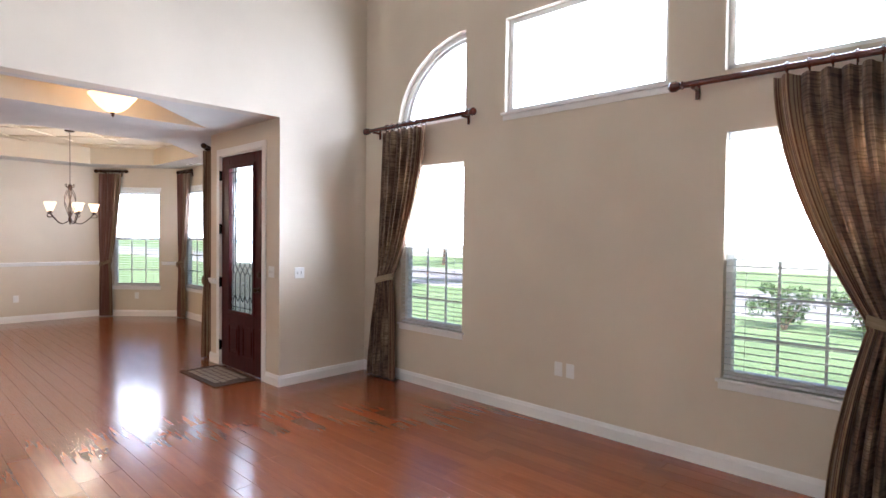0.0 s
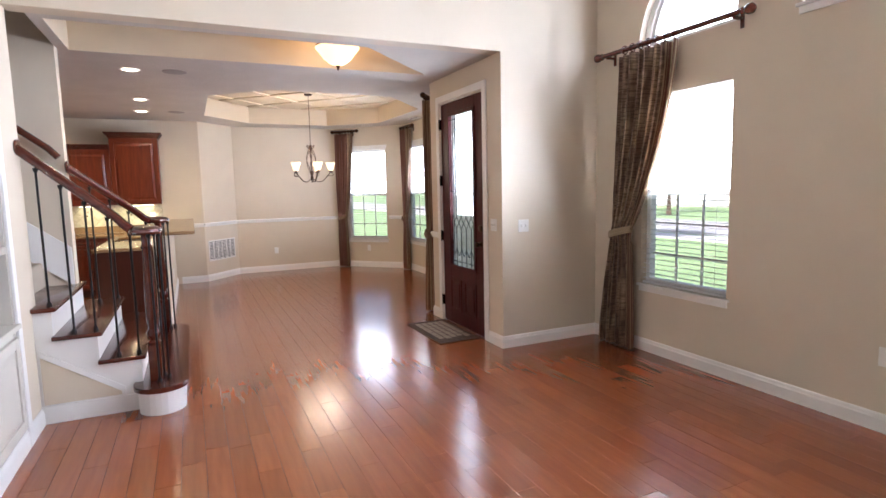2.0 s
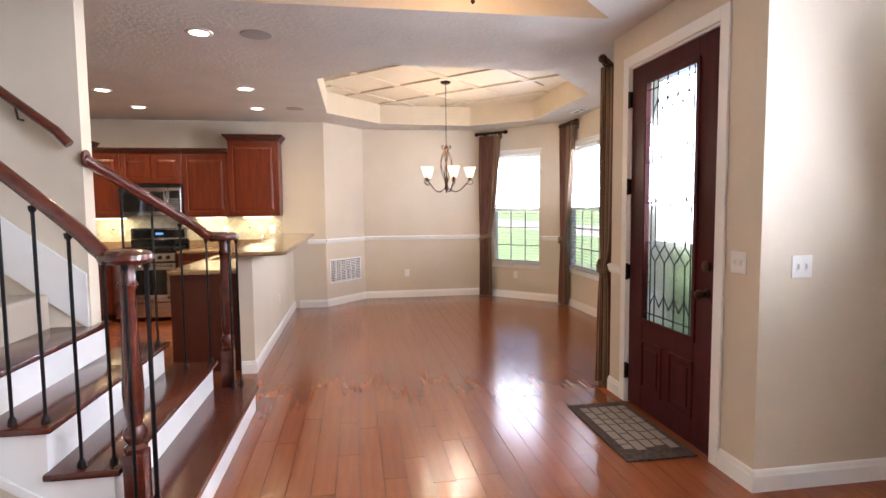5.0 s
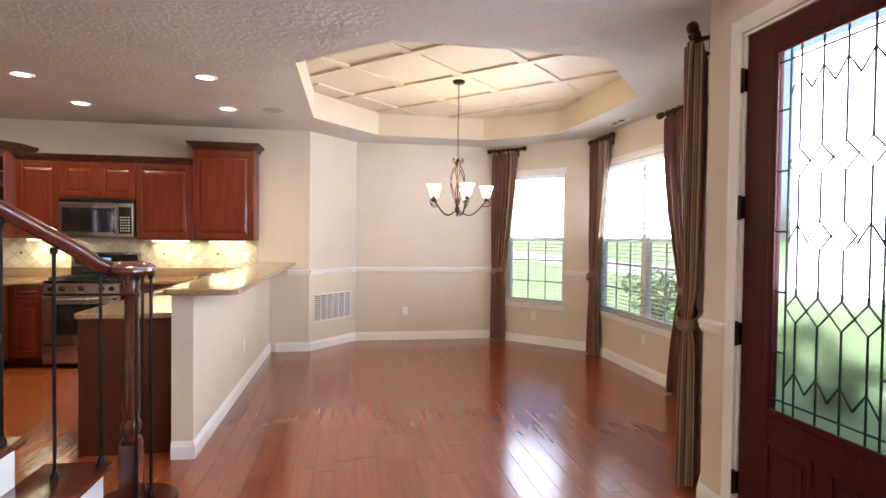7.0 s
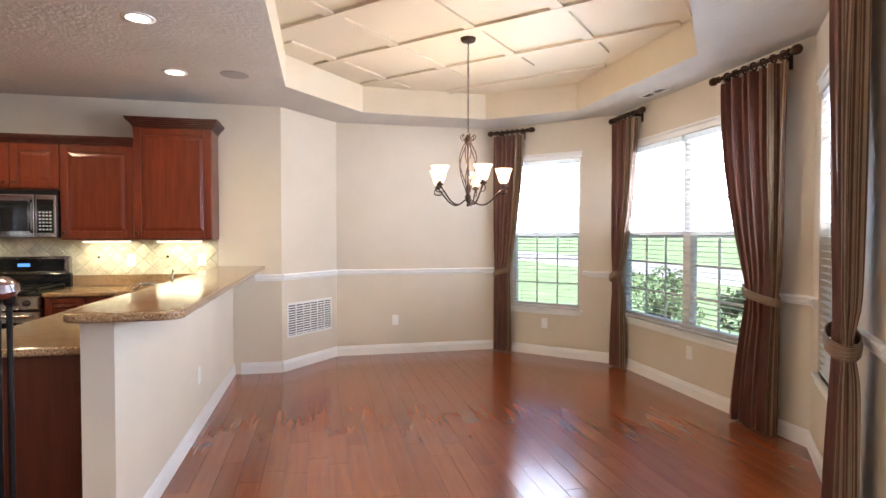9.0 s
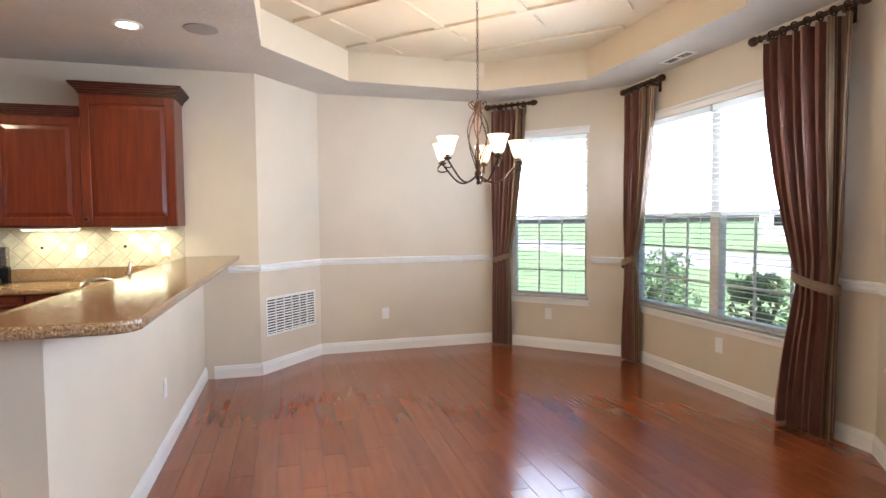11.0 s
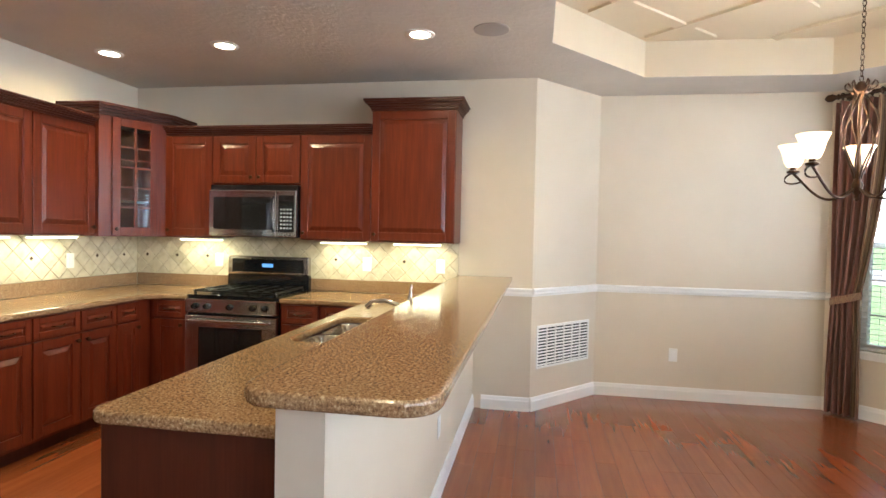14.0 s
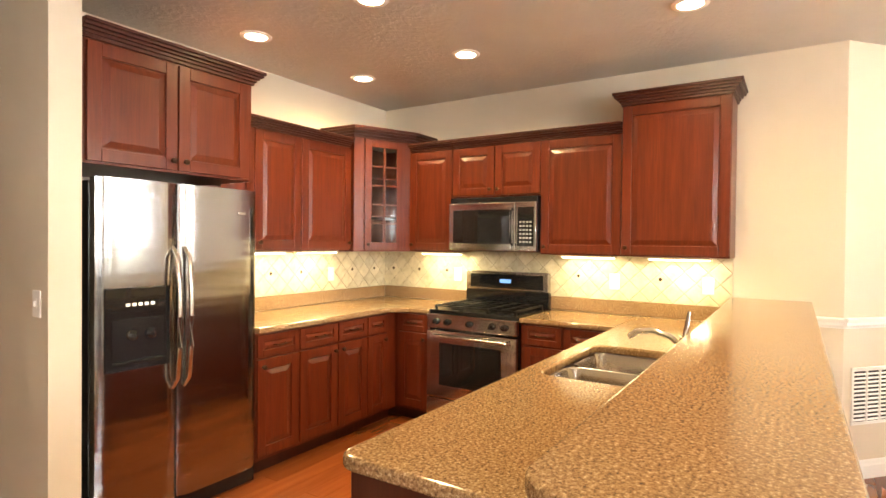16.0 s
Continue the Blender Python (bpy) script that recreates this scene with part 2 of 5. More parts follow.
class Part:
    """Gathers shapes of one material into one mesh."""

    def __init__(self, m=None):
        self.bm, self.m = bmesh.new(), m or Matrix()

    def add(self, verts, faces):
        vs = [self.bm.verts.new(self.m @ Vector(v)) for v in verts]
        for f in faces:
            self.bm.faces.new([vs[i] for i in f])
        return vs

    def box(self, x0, x1, y0, y1, z0, z1, bev=0.0):
        x0, x1, y0, y1, z0, z1 = min(x0, x1), max(x0, x1), min(y0, y1), max(y0, y1), min(z0, z1), max(z0, z1)
        v = [(x, y, z) for x in (x0, x1) for y in (y0, y1) for z in (z0, z1)]
        f = [(0, 1, 3, 2), (4, 6, 7, 5), (0, 4, 5, 1), (2, 3, 7, 6), (0, 2, 6, 4), (1, 5, 7, 3)]
        vs = self.add(v, f)
        if bev > 0:
            es = {e for q in vs for e in q.link_edges}
            bmesh.ops.bevel(self.bm, geom=list(es), offset=bev, segments=2, affect="EDGES", profile=0.5)
        return self

    def prism(self, poly, z0, z1, axes="xyz"):
        """Extrudes a polygon; axes says which world axes its first, second and depth run along."""
        ix = ["xyz".index(a) for a in axes]
        vs = []
        for z in (z0, z1):
            for p in poly:
                w = [0, 0, 0]
                w[ix[0]], w[ix[1]], w[ix[2]] = p[0], p[1], z
                vs.append(tuple(w))
        n = len(poly)
        fs = [tuple(range(n)), tuple(range(2 * n - 1, n - 1, -1))] + [(i, i + n, (i + 1) % n + n, (i + 1) % n) for i in range(n)]
        self.add(vs, fs)
        return self

    def lathe(self, at, profile, seg=16, axis=(0, 0, 1), caps=True):
        """Turns (radius, height) pairs round an axis through at."""
        q = Vector((0, 0, 1)).rotation_difference(Vector(axis))
        rings = []
        for r, h in profile:
            rings.append([Vector(at) + q @ Vector((max(r, 1e-4) * math.cos(2 * math.pi * i / seg), max(r, 1e-4) * math.sin(2 * math.pi * i / seg), h)) for i in range(seg)])
        verts = [v for g in rings for v in g]
        fs = []
        for a in range(len(rings) - 1):
            for i in range(seg):
                j = (i + 1) % seg
                fs.append((a * seg + i, a * seg + j, (a + 1) * seg + j, (a + 1) * seg + i))
        if caps:
            fs.append(tuple(range(seg - 1, -1, -1)))
            fs.append(tuple((len(rings) - 1) * seg + i for i in range(seg)))
        self.add(verts, fs)
        return self

    def cyl(self, p0, p1, r, seg=12):
        d = Vector(p1) - Vector(p0)
        return self.lathe(p0, [(r, 0), (r, d.length)], seg, d.normalized())

    def tube(self, pts, r, seg=8, flat=1.0):
        """A round bar along points; flat squashes it upright."""
        pts = [Vector(p) for p in pts]
        rings = []
        for i, p in enumerate(pts):
            d = (pts[min(i + 1, len(pts) - 1)] - pts[max(i - 1, 0)]).normalized()
            side = d.cross(Vector((0, 0, 1)))
            side = side.normalized() if side.length > 1e-3 else Vector((1, 0, 0))
            up = side.cross(d)
            rr = r[i] if isinstance(r, (list, tuple)) else r
            rings.append([p + side * rr * math.cos(2 * math.pi * k / seg) + up * rr * flat * math.sin(2 * math.pi * k / seg) for k in range(seg)])
        verts = [v for g in rings for v in g]
        fs = []
        for a in range(len(rings) - 1):
            for k in range(seg):
                j = (k + 1) % seg
                fs.append((a * seg + k, a * seg + j, (a + 1) * seg + j, (a + 1) * seg + k))
        fs += [tuple(range(seg - 1, -1, -1)), tuple((len(rings) - 1) * seg + k for k in range(seg))]
        self.add(verts, fs)
        return self

    def sheet(self, rows, thick=None):
        """A grid surface from rows of points."""
        n = len(rows[0])
        self.add([v for r in rows for v in r], [(a * n + i, a * n + i + 1, (a + 1) * n + i + 1, (a + 1) * n + i) for a in range(len(rows) - 1) for i in range(n - 1)])
        return self

    def mesh(self, name, mat, smooth=False, weld=False):
        if weld:
            bmesh.ops.remove_doubles(self.bm, verts=self.bm.verts, dist=1e-5)
        bmesh.ops.recalc_face_normals(self.bm, faces=self.bm.faces)
        if smooth:
            for f in self.bm.faces:
                f.smooth = True
            for e in self.bm.edges:
                e.smooth = len(e.link_faces) == 2 and e.calc_face_angle(3.0) < 0.7
        me = bpy.data.meshes.new(name)
        self.bm.to_mesh(me)
        self.bm.free()
        me.materials.append(mat)
        return me

    def done(self, name, mat, parent=None, smooth=False, weld=False):
        ob = new(name, self.mesh(name, mat, smooth, weld))
        if parent:
            ob.parent = parent
        return ob


def holder(name, label, category, group="", kind=""):
    return tagged(new(name), label, category, group, kind)


def structure(ob, label, category):
    return tagged(ob, label, category, "", "structure")


def frame_of(p0, p1):
    """Local frame of a wall: u along it, d into the room (to the left of p0 to p1), z up."""
    a, b = Vector((*p0, 0)), Vector((*p1, 0))
    u = (b - a).normalized()
    d = Vector((-u.y, u.x, 0))
    m = Matrix((u, d, Vector((0, 0, 1)))).transposed().to_4x4()
    return Matrix.Translation(a) @ m, (b - a).length


def wall(name, p0, p1, z0, z1, holes=(), th=0.16, ext0=0.0, ext1=0.0, mat=WALL, label="beige painted plaster wall"):
    """A wall with thickness; holes are (u0, u1, z0, z1) cut right through."""
    m, n = frame_of(p0, p1)
    us = sorted({-ext0, n + ext1, *[h[0] for h in holes], *[h[1] for h in holes]})
    zs = sorted({z0, z1, *[h[2] for h in holes], *[h[3] for h in holes]})

    def solid(i, j):
        if not (0 <= i < len(us) - 1 and 0 <= j < len(zs) - 1):
            return False
        u, z = (us[i] + us[i + 1]) / 2, (zs[j] + zs[j + 1]) / 2
        return not any(h[0] < u < h[1] and h[2] < z < h[3] for h in holes)

    p = Part(m)
    for i in range(len(us) - 1):
        for j in range(len(zs) - 1):
            if not solid(i, j):
                continue
            a, b, c, d = us[i], us[i + 1], zs[j], zs[j + 1]
            p.add([(a, 0, c), (b, 0, c), (b, 0, d), (a, 0, d)], [(0, 1, 2, 3)])
            p.add([(a, -th, c), (b, -th, c), (b, -th, d), (a, -th, d)], [(0, 1, 2, 3)])
            for ok, q in ((solid(i - 1, j), ((a, c), (a, d))), (solid(i + 1, j), ((b, c), (b, d))), (solid(i, j - 1), ((a, c), (b, c))), (solid(i, j + 1), ((a, d), (b, d)))):
                if not ok:
                    (e, f), (g, h) = q
                    p.add([(e, 0, f), (g, 0, h), (g, -th, h), (e, -th, f)], [(0, 1, 2, 3)])
    ob = p.done(name, mat, weld=True)
    return structure(ob, label, "wall"), m, n


BASE_PROFILE = [(0, 0), (0.016, 0), (0.016, 0.08), (0.012, 0.09), (0.009, 0.105), (0.004, 0.114), (0, 0.114)]
RAIL_PROFILE = [(0, 0.945), (0.008, 0.945), (0.012, 0.958), (0.020, 0.965), (0.020, 0.985), (0.028, 0.99), (0.028, 1.004), (0.012, 1.012), (0, 1.012)]


def run(name, m, u0, u1, profile, label, category, mat=WHITE):
    """A moulding of that (depth, height) profile along a wall's frame."""
    p = Part(m)
    p.prism([(d + 0.001, z) for d, z in profile], u0, u1, "yzx")
    return structure(p.done(name, mat), label, category)


def baseboard(m, u0, u1):
    return run("baseboard", m, u0, u1, BASE_PROFILE, "white painted moulded baseboard along the wall", "baseboard")


def chair_rail(m, u0, u1):
    return run("trim", m, u0, u1, RAIL_PROFILE, "white painted chair rail on the beige wall", "chair rail")


# ---- the large structure ----
CEIL_Z, HIGH_Z, TRAY_Z = 2.72, 5.3, 3.0
P_RET, P_DOOR0, P_DOOR1 = (-4.70, 4.265), (-4.70, 3.176), (-6.30, 3.176)
P_CB, P_BA, P_AK, P_KD, P_DK, P_KK = (-7.70, 4.32), (-10.13, 4.32), (-11.204, 3.24), (-11.204, 1.335), (-10.555, 0.763), (-10.555, -2.86)
FRIDGE_END = (-7.56, -2.86)

# living room window wall: two sash windows, two quarter-round lights and a clerestory
LX = 3.2
W1, W2 = (LX + 3.20, LX + 4.08, 0.62, 2.27), (LX - 0.01, LX + 0.87, 0.62, 2.27)
Q1, TOPW, Q2 = (LX + 3.19, LX + 4.15, 2.68, 3.52), (LX + 1.27, LX + 2.72, 2.66, 3.50), (LX - 0.07, LX + 0.89, 2.68, 3.52)
win_wall, M_WIN, N_WIN = wall("wall_north_living", (LX, 4.265), P_RET, 0, HIGH_Z, [W1, W2, Q1, TOPW, Q2], ext1=0.16)
for q, flip in ((Q1, False), (Q2, True)):
    p = Part(M_WIN)
    u0, u1, z0, z1 = q
    arc = []
    for i in range(17):
        a = math.pi / 2 * i / 16
        arc.append((u0 + (u1 - u0) * math.sin(a), z0 + (z1 - z0) * math.cos(a)))
    arc += [(u1, z1)]
    if flip:
        arc = [(u0 + u1 - u, z) for u, z in arc]
    p.prism([(u, z) for u, z in arc], -0.16, 0.0, "xzy")
    structure(p.done("wall_spandrel", WALL), "beige plaster spandrel round the arched window", "wall")
baseboard(M_WIN, 0, N_WIN)

ret_wall, M_RET, N_RET = wall("wall_return", P_RET, P_DOOR0, 0, HIGH_Z)
baseboard(M_RET, 0, N_RET + 0.016)
DOOR = (0.335, 1.335, 0.0, 2.45)
door_wall, M_DOOR, N_DOOR = wall("wall_entry", P_DOOR0, P_DOOR1, 0, CEIL_Z + 0.3, [DOOR], ext0=-0.16)
baseboard(M_DOOR, -0.016, DOOR[0] - 0.08)
baseboard(M_DOOR, DOOR[1] + 0.08, N_DOOR + 0.006)
chair_rail(M_DOOR, DOOR[1] + 0.08, N_DOOR + 0.01)

N_C = math.dist(P_DOOR1, P_CB)
WC = (0.67, 1.56, 0.56, 2.29)
bay_c, M_C, N_C = wall("wall_bay_east", P_DOOR1, P_CB, 0, CEIL_Z + 0.3, [WC])
WB = (0.30, 2.40, 0.56, 2.31)
bay_b, M_B, N_B = wall("wall_bay_north", P_CB, P_BA, 0, CEIL_Z + 0.3, [WB], ext0=0.06, ext1=0.06)
WA = (0.42, 1.28, 0.56, 2.29)
bay_a, M_A, N_A = wall("wall_bay_west", P_BA, P_AK, 0, CEIL_Z + 0.3, [WA])
back, M_K, N_K = wall("wall_dining_back", P_AK, P_KD, 0, CEIL_Z + 0.3, ext0=0.06, ext1=0.06)
diag, M_D, N_D = wall("wall_dining_diagonal", P_KD, P_DK, 0, CEIL_Z + 0.3)
kback, M_KB, N_KB = wall("wall_kitchen_back", P_DK, P_KK, 0, CEIL_Z + 0.3, ext1=0.16)
kside, M_KS, N_KS = wall("wall_kitchen_side", P_KK, FRIDGE_END, 0, CEIL_Z + 0.3)
for mm, nn in ((M_C, N_C), (M_B, N_B), (M_A, N_A), (M_K, N_K), (M_D, N_D)):
    baseboard(mm, 0, nn)
baseboard(M_KB, 0, 0.40)
for mm, spans in ((M_C, ((0, WC[0] - 0.06), (WC[1] + 0.06, N_C))), (M_B, ((0, WB[0] - 0.06), (WB[1] + 0.0, N_B))), (M_A, ((0, WA[0] - 0.04), (WA[1] + 0.04, N_A))), (M_K, ((0, N_K),)), (M_D, ((0, N_D),)), (M_KB, ((0, 0.26),))):
    for a, b in spans:
        if b - a > 0.02:
            chair_rail(mm, a, b)

# wall end beside the refrigerator, stair walls, living room's other walls
fin, M_FIN, N_FIN = wall("wall_fridge_fin", (-7.42, -2.16), (-7.42, -5.0), 0, CEIL_Z + 0.3, th=0.13)
baseboard(M_FIN, 0, N_FIN)
wall("wall_hall_end", (-7.42, -5.0), (-5.72, -5.0), 0, HIGH_Z)
STX0, STX1 = -5.72, -4.68
wall("wall_stair_far", (STX0, -0.33), (STX0, -5.0), 0, HIGH_Z, th=0.12)
wall("wall_stair_near", (-4.80, -5.0), (-4.80, -0.42), 0, HIGH_Z, th=0.12)
wall("wall_stair_end", (STX0, -4.9), (STX1, -4.9), 0, HIGH_Z)
BI = (0.38, 1.95, 0.0, 2.5)
liv_s, M_LS, N_LS = wall("wall_living_south", (-4.68, -0.42), (LX, -0.42), 0, HIGH_Z, [BI], th=0.12)
baseboard(M_LS, -0.016, BI[0] - 0.02)
baseboard(M_LS, BI[1] + 0.02, N_LS)
wall("wall_living_east", (LX, -0.42), (LX, 4.265), 0, HIGH_Z)
wall("wall_header", (-4.70, 3.176), (-4.70, -0.42), CEIL_Z, HIGH_Z, th=0.16)

# ceilings
TRAY_D = [(-7.84, 0.86), (-9.75, 0.86), (-10.62, 1.60), (-10.68, 2.98), (-10.03, 3.78), (-8.21, 3.82), (-7.28, 3.05), (-7.22, 1.55)]
TRAY_F = [(-4.96, -0.25), (-4.96, 2.03), (-5.86, 2.93), (-5.86, -0.25)]


def slab_with_holes(name, outer, holes, z, thick, mat):
    bm = bmesh.new()
    for loop in (outer, *holes):
        vs = [bm.verts.new((x, y, z)) for x, y in loop]
        for i in range(len(vs)):
            bm.edges.new((vs[i], vs[(i + 1) % len(vs)]))
    bmesh.ops.triangle_fill(bm, use_beauty=True, use_dissolve=False, edges=bm.edges[:])
    bmesh.ops.recalc_face_normals(bm, faces=bm.faces)
    for f in bm.faces:
        if f.normal.z > 0:
            f.normal_flip()
    me = bpy.data.meshes.new(name)
    bm.to_mesh(me)
    bm.free()
    me.materials.append(mat)
    return new(name, me)


OUT = [(-4.858, 3.3), (-6.30, 3.3), (-6.35, 3.26), (-7.66, 4.44), (-10.2, 4.44), (-11.32, 3.3), (-11.32, 1.28), (-10.67, 0.7), (-10.67, -2.98), (-7.42, -2.98), (-7.42, -5.0), (-5.78, -5.0), (-5.78, -0.33), (-4.858, -0.33)]
structure(slab_with_holes("ceiling", OUT, [TRAY_D, TRAY_F], CEIL_Z, 0.1, CEIL), "white knockdown textured ceiling", "ceiling")
for loop, top in ((TRAY_D, TRAY_Z), (TRAY_F, 3.08)):
    p = Part()
    n = len(loop)
    p.add([(x, y, z) for z in (CEIL_Z, top) for x, y in loop], [(i, (i + 1) % n, (i + 1) % n + n, i + n) for i in range(n)])
    p.add([(x, y, top) for x, y in loop], [tuple(range(n))])
    structure(p.done("ceiling_tray", TRAY, weld=True), "cream painted raised tray ceiling", "ceiling")
p = Part()
p.box(-4.86, LX + 0.2, -0.6, 4.45, HIGH_Z, HIGH_Z + 0.1)
structure(p.done("ceiling_living", CEIL), "white high ceiling of the living room", "ceiling")
p = Part()
p.box(-7.6, -4.66, -5.2, -0.3, HIGH_Z + 0.005, HIGH_Z + 0.1)
structure(p.done("ceiling_stairwell", CEIL), "white ceiling over the stairwell", "ceiling")
p = Part()
p.box(-11.5, -4.86, -0.3, 4.6, 3.30, 3.32)
structure(p.done("ceiling_void", CEIL), "boarded floor above the ceiling", "ceiling")
# the sub-floor, below the planks
p = Part()
p.box(-11.4, LX + 0.14, -0.54, 4.46, -0.10, -0.004).box(-11.4, -4.68, -5.1, -0.541, -0.10, -0.004)
structure(p.done("floor", CAB_DARK), "dark sub-floor under the cherry planks", "floor")


# ---- windows ----
def sash_window(name, m, hole, label, lights=1, blind=True, grid=(3, 3), half=True):
    """A white sash window in a wall's hole, with a sill, panes, muntins and a slatted blind."""
    u0, u1, z0, z1 = hole
    w = structure(new(name), label, "window")
    f = Part(m)
    t = 0.045
    f.box(u0, u0 + t, -0.13, -0.06, z0, z1, 0.004).box(u1 - t, u1, -0.13, -0.06, z0, z1, 0.004)
    f.box(u0 + t, u1 - t, -0.13, -0.06, z0, z0 + t, 0.004).box(u0 + t, u1 - t, -0.13, -0.06, z1 - t, z1, 0.004)
    for i in range(1, lights):
        c = u0 + (u1 - u0) * i / lights
        f.box(c - 0.05, c + 0.05, -0.13, -0.055, z0 + t, z1 - t, 0.004)
    zm = (z0 + z1) / 2
    if half:
        f.box(u0 + t, u1 - t, -0.125, -0.065, zm - 0.02, zm + 0.025, 0.003)
    f.done("frame", WHITE, w)
    g = Part(m)
    for i in range(lights):
        a, b = u0 + (u1 - u0) * i / lights + t, u0 + (u1 - u0) * (i + 1) / lights - t
        for lo, hi in (((z0, zm), (zm, z1)) if half else ((z0, z1),)):
            for k in range(1, grid[0]):
                c = a + (b - a) * k / grid[0]
                g.box(c - 0.008, c + 0.008, -0.108, -0.092, lo + t, hi - 0.03)
            for k in range(1, grid[1]):
                c = lo + (hi - lo) * k / grid[1]
                g.box(a, b, -0.106, -0.094, c - 0.008, c + 0.008)
    g.done("muntin", WHITE, w)
    p = Part(m)
    p.box(u0 + 0.02, u1 - 0.02, -0.102, -0.098, z0 + 0.02, z1 - 0.02)
    pane = p.done("pane", PANE, w)
    pane.visible_shadow = False
    s = Part(m)
    s.box(u0 - 0.03, u1 + 0.03, -0.06, 0.03, z0 - 0.022, z0, 0.005).box(u0 - 0.015, u1 + 0.015, 0.001, 0.012, z0 - 0.07, z0 - 0.022, 0.003)
    s.done("sill", WHITE, w)
    if blind:
        for i in range(lights):
            a, b = u0 + (u1 - u0) * i / lights + 0.012, u0 + (u1 - u0) * (i + 1) / lights - 0.012
            venetian(m, a, b, z0, z1)
    return w


def venetian(m, a, b, z0, z1):
    bl = holder("window_blind", "white two-inch slatted blind hanging lowered in the window", "blind", "window blinds")
    h = Part(m)
    h.box(a, b, -0.055, -0.005, z1 - 0.055, z1 - 0.003, 0.004)
    h.done("headrail", SLAT, bl)
    h = Part(m)
    h.box(a, b, -0.052, -0.008, z0 + 0.006, z0 + 0.024, 0.004)
    h.done("bottom_rail", SLAT, bl)
    c = Part(m)
    for u in (a + 0.12, b - 0.12):
        c.cyl((u, -0.03, z0 + 0.02), (u, -0.03, z1 - 0.05), 0.0016, 5)
    c.done("cord", SLAT, bl)
    q = Part()
    n = b - a
    q.sheet([[(-n / 2, -0.024, 0.0), (n / 2, -0.024, 0.0)], [(-n / 2, -0.008, 0.004), (n / 2, -0.008, 0.004)], [(-n / 2, 0.008, 0.004), (n / 2, 0.008, 0.004)], [(-n / 2, 0.024, 0.0), (n / 2, 0.024, 0.0)]])
    q.sheet([[(-n / 2, -0.024, -0.001), (n / 2, -0.024, -0.001)], [(-n / 2, 0.0, 0.0025), (n / 2, 0.0, 0.0025)], [(-n / 2, 0.024, -0.001), (n / 2, 0.024, -0.001)]])
    me = q.mesh("slat", SLAT)
    z = z0 + 0.05
    while z < z1 - 0.07:
        o = new("slat", me)
        o.parent = bl
        o.matrix_basis = m @ Matrix.Translation(((a + b) / 2, -0.03, z)) @ Matrix.Rotation(radians(5), 4, "X")
        z += 0.044


sash_window("window_1", M_WIN, W1, "white sash window with slatted blind", half=True)
sash_window("window_2", M_WIN, W2, "white sash window with slatted blind", half=True)
sash_window("window_3", M_WIN, TOPW, "white fixed clerestory window", blind=False, half=False, grid=(1, 1))
sash_window("window_4", M_A, WA, "white bay sash window with slatted blind")
sash_window("window_5", M_B, WB, "white double bay sash window with blinds", lights=2)
sash_window("window_6", M_C, WC, "white bay sash window with slatted blind")


def quarter_window(name, m, q, flip):
    u0, u1, z0, z1 = q
    w = structure(new(name), "white quarter-round window above the curtain", "window")

    def arc(r, depth):
        pts = [(u0, depth, z0)] + [(u0 + (u1 - u0) * r * math.sin(math.pi / 2 * i / 20), depth, z0 + (z1 - z0) * r * math.cos(math.pi / 2 * i / 20)) for i in range(21)]
        return [(u0 + u1 - x, y, z) for x, y, z in pts] if flip else pts
    f = Part(m)
    for r0, r1, d0, d1 in ((0.94, 0.995, -0.13, -0.06), (0.90, 0.94, -0.125, -0.08)):
        a, b, c, d = arc(r0, d0)[1:], arc(r1, d0)[1:], arc(r1, d1)[1:], arc(r0, d1)[1:]
        n = len(a)
        f.add(a + b + c + d, [(k * n + i, k * n + i + 1, (k + 1) % 4 * n + i + 1, (k + 1) % 4 * n + i) for k in range(4) for i in range(n - 1)])
    x0, x1 = (u1 - 0.045, u1) if flip else (u0, u0 + 0.045)
    f.box(x0, x1, -0.13, -0.06, z0, z1 - 0.01, 0.003)
    f.box(u0, u1, -0.13, -0.06, z0, z0 + 0.045, 0.003)
    f.done("frame", WHITE, w)
    p = Part(m)
    p.prism([(x, z) for x, y, z in arc(0.93, 0)], -0.102, -0.098, "xzy")
    pane = p.done("pane", PANE, w)
    pane.visible_shadow = False


quarter_window("window_7", M_WIN, Q1, False)
quarter_window("window_8", M_WIN, Q2, True)


def daylight(m, hole, watts):
    u0, u1, z0, z1 = hole
    at = m @ Matrix.Translation(((u0 + u1) / 2, -0.112, (z0 + z1) / 2)) @ Matrix.Rotation(radians(90), 4, "X")
    return area_lamp("window_daylight", at, u1 - u0, z1 - z0, watts, DAY)


for mm, hh in ((M_WIN, Q1), (M_WIN, Q2), (M_WIN, TOPW)):
    daylight(mm, hh, 0.7 * DAYLIGHT * (hh[1] - hh[0]) * (hh[3] - hh[2]))
# the sky seen through the upper sashes
for mm, hh, k in ((M_WIN, W1, 3.7), (M_WIN, W2, 3.7), (M_A, WA, BAY), (M_B, WB, BAY), (M_C, WC, BAY)):
    upper = (hh[0], hh[1], (hh[2] + hh[3]) / 2 + 0.02, hh[3])
    daylight(mm, upper, DAYLIGHT * k * (upper[1] - upper[0]) * (upper[3] - upper[2]))


def head_trim(m, hole):
    u0, u1, z0, z1 = hole
    p = Part(m)
    p.box(u0 - 0.02, u1 + 0.02, 0.001, 0.014, z1, z1 + 0.05, 0.003).box(u0 - 0.03, u1 + 0.03, 0.001, 0.026, z1 + 0.0505, z1 + 0.075, 0.004)
    structure(p.done("trim", WHITE), "white painted head moulding above the bay window", "window trim")


for mm, hh in ((M_A, WA), (M_B, WB), (M_C, WC)):
    head_trim(mm, hh)


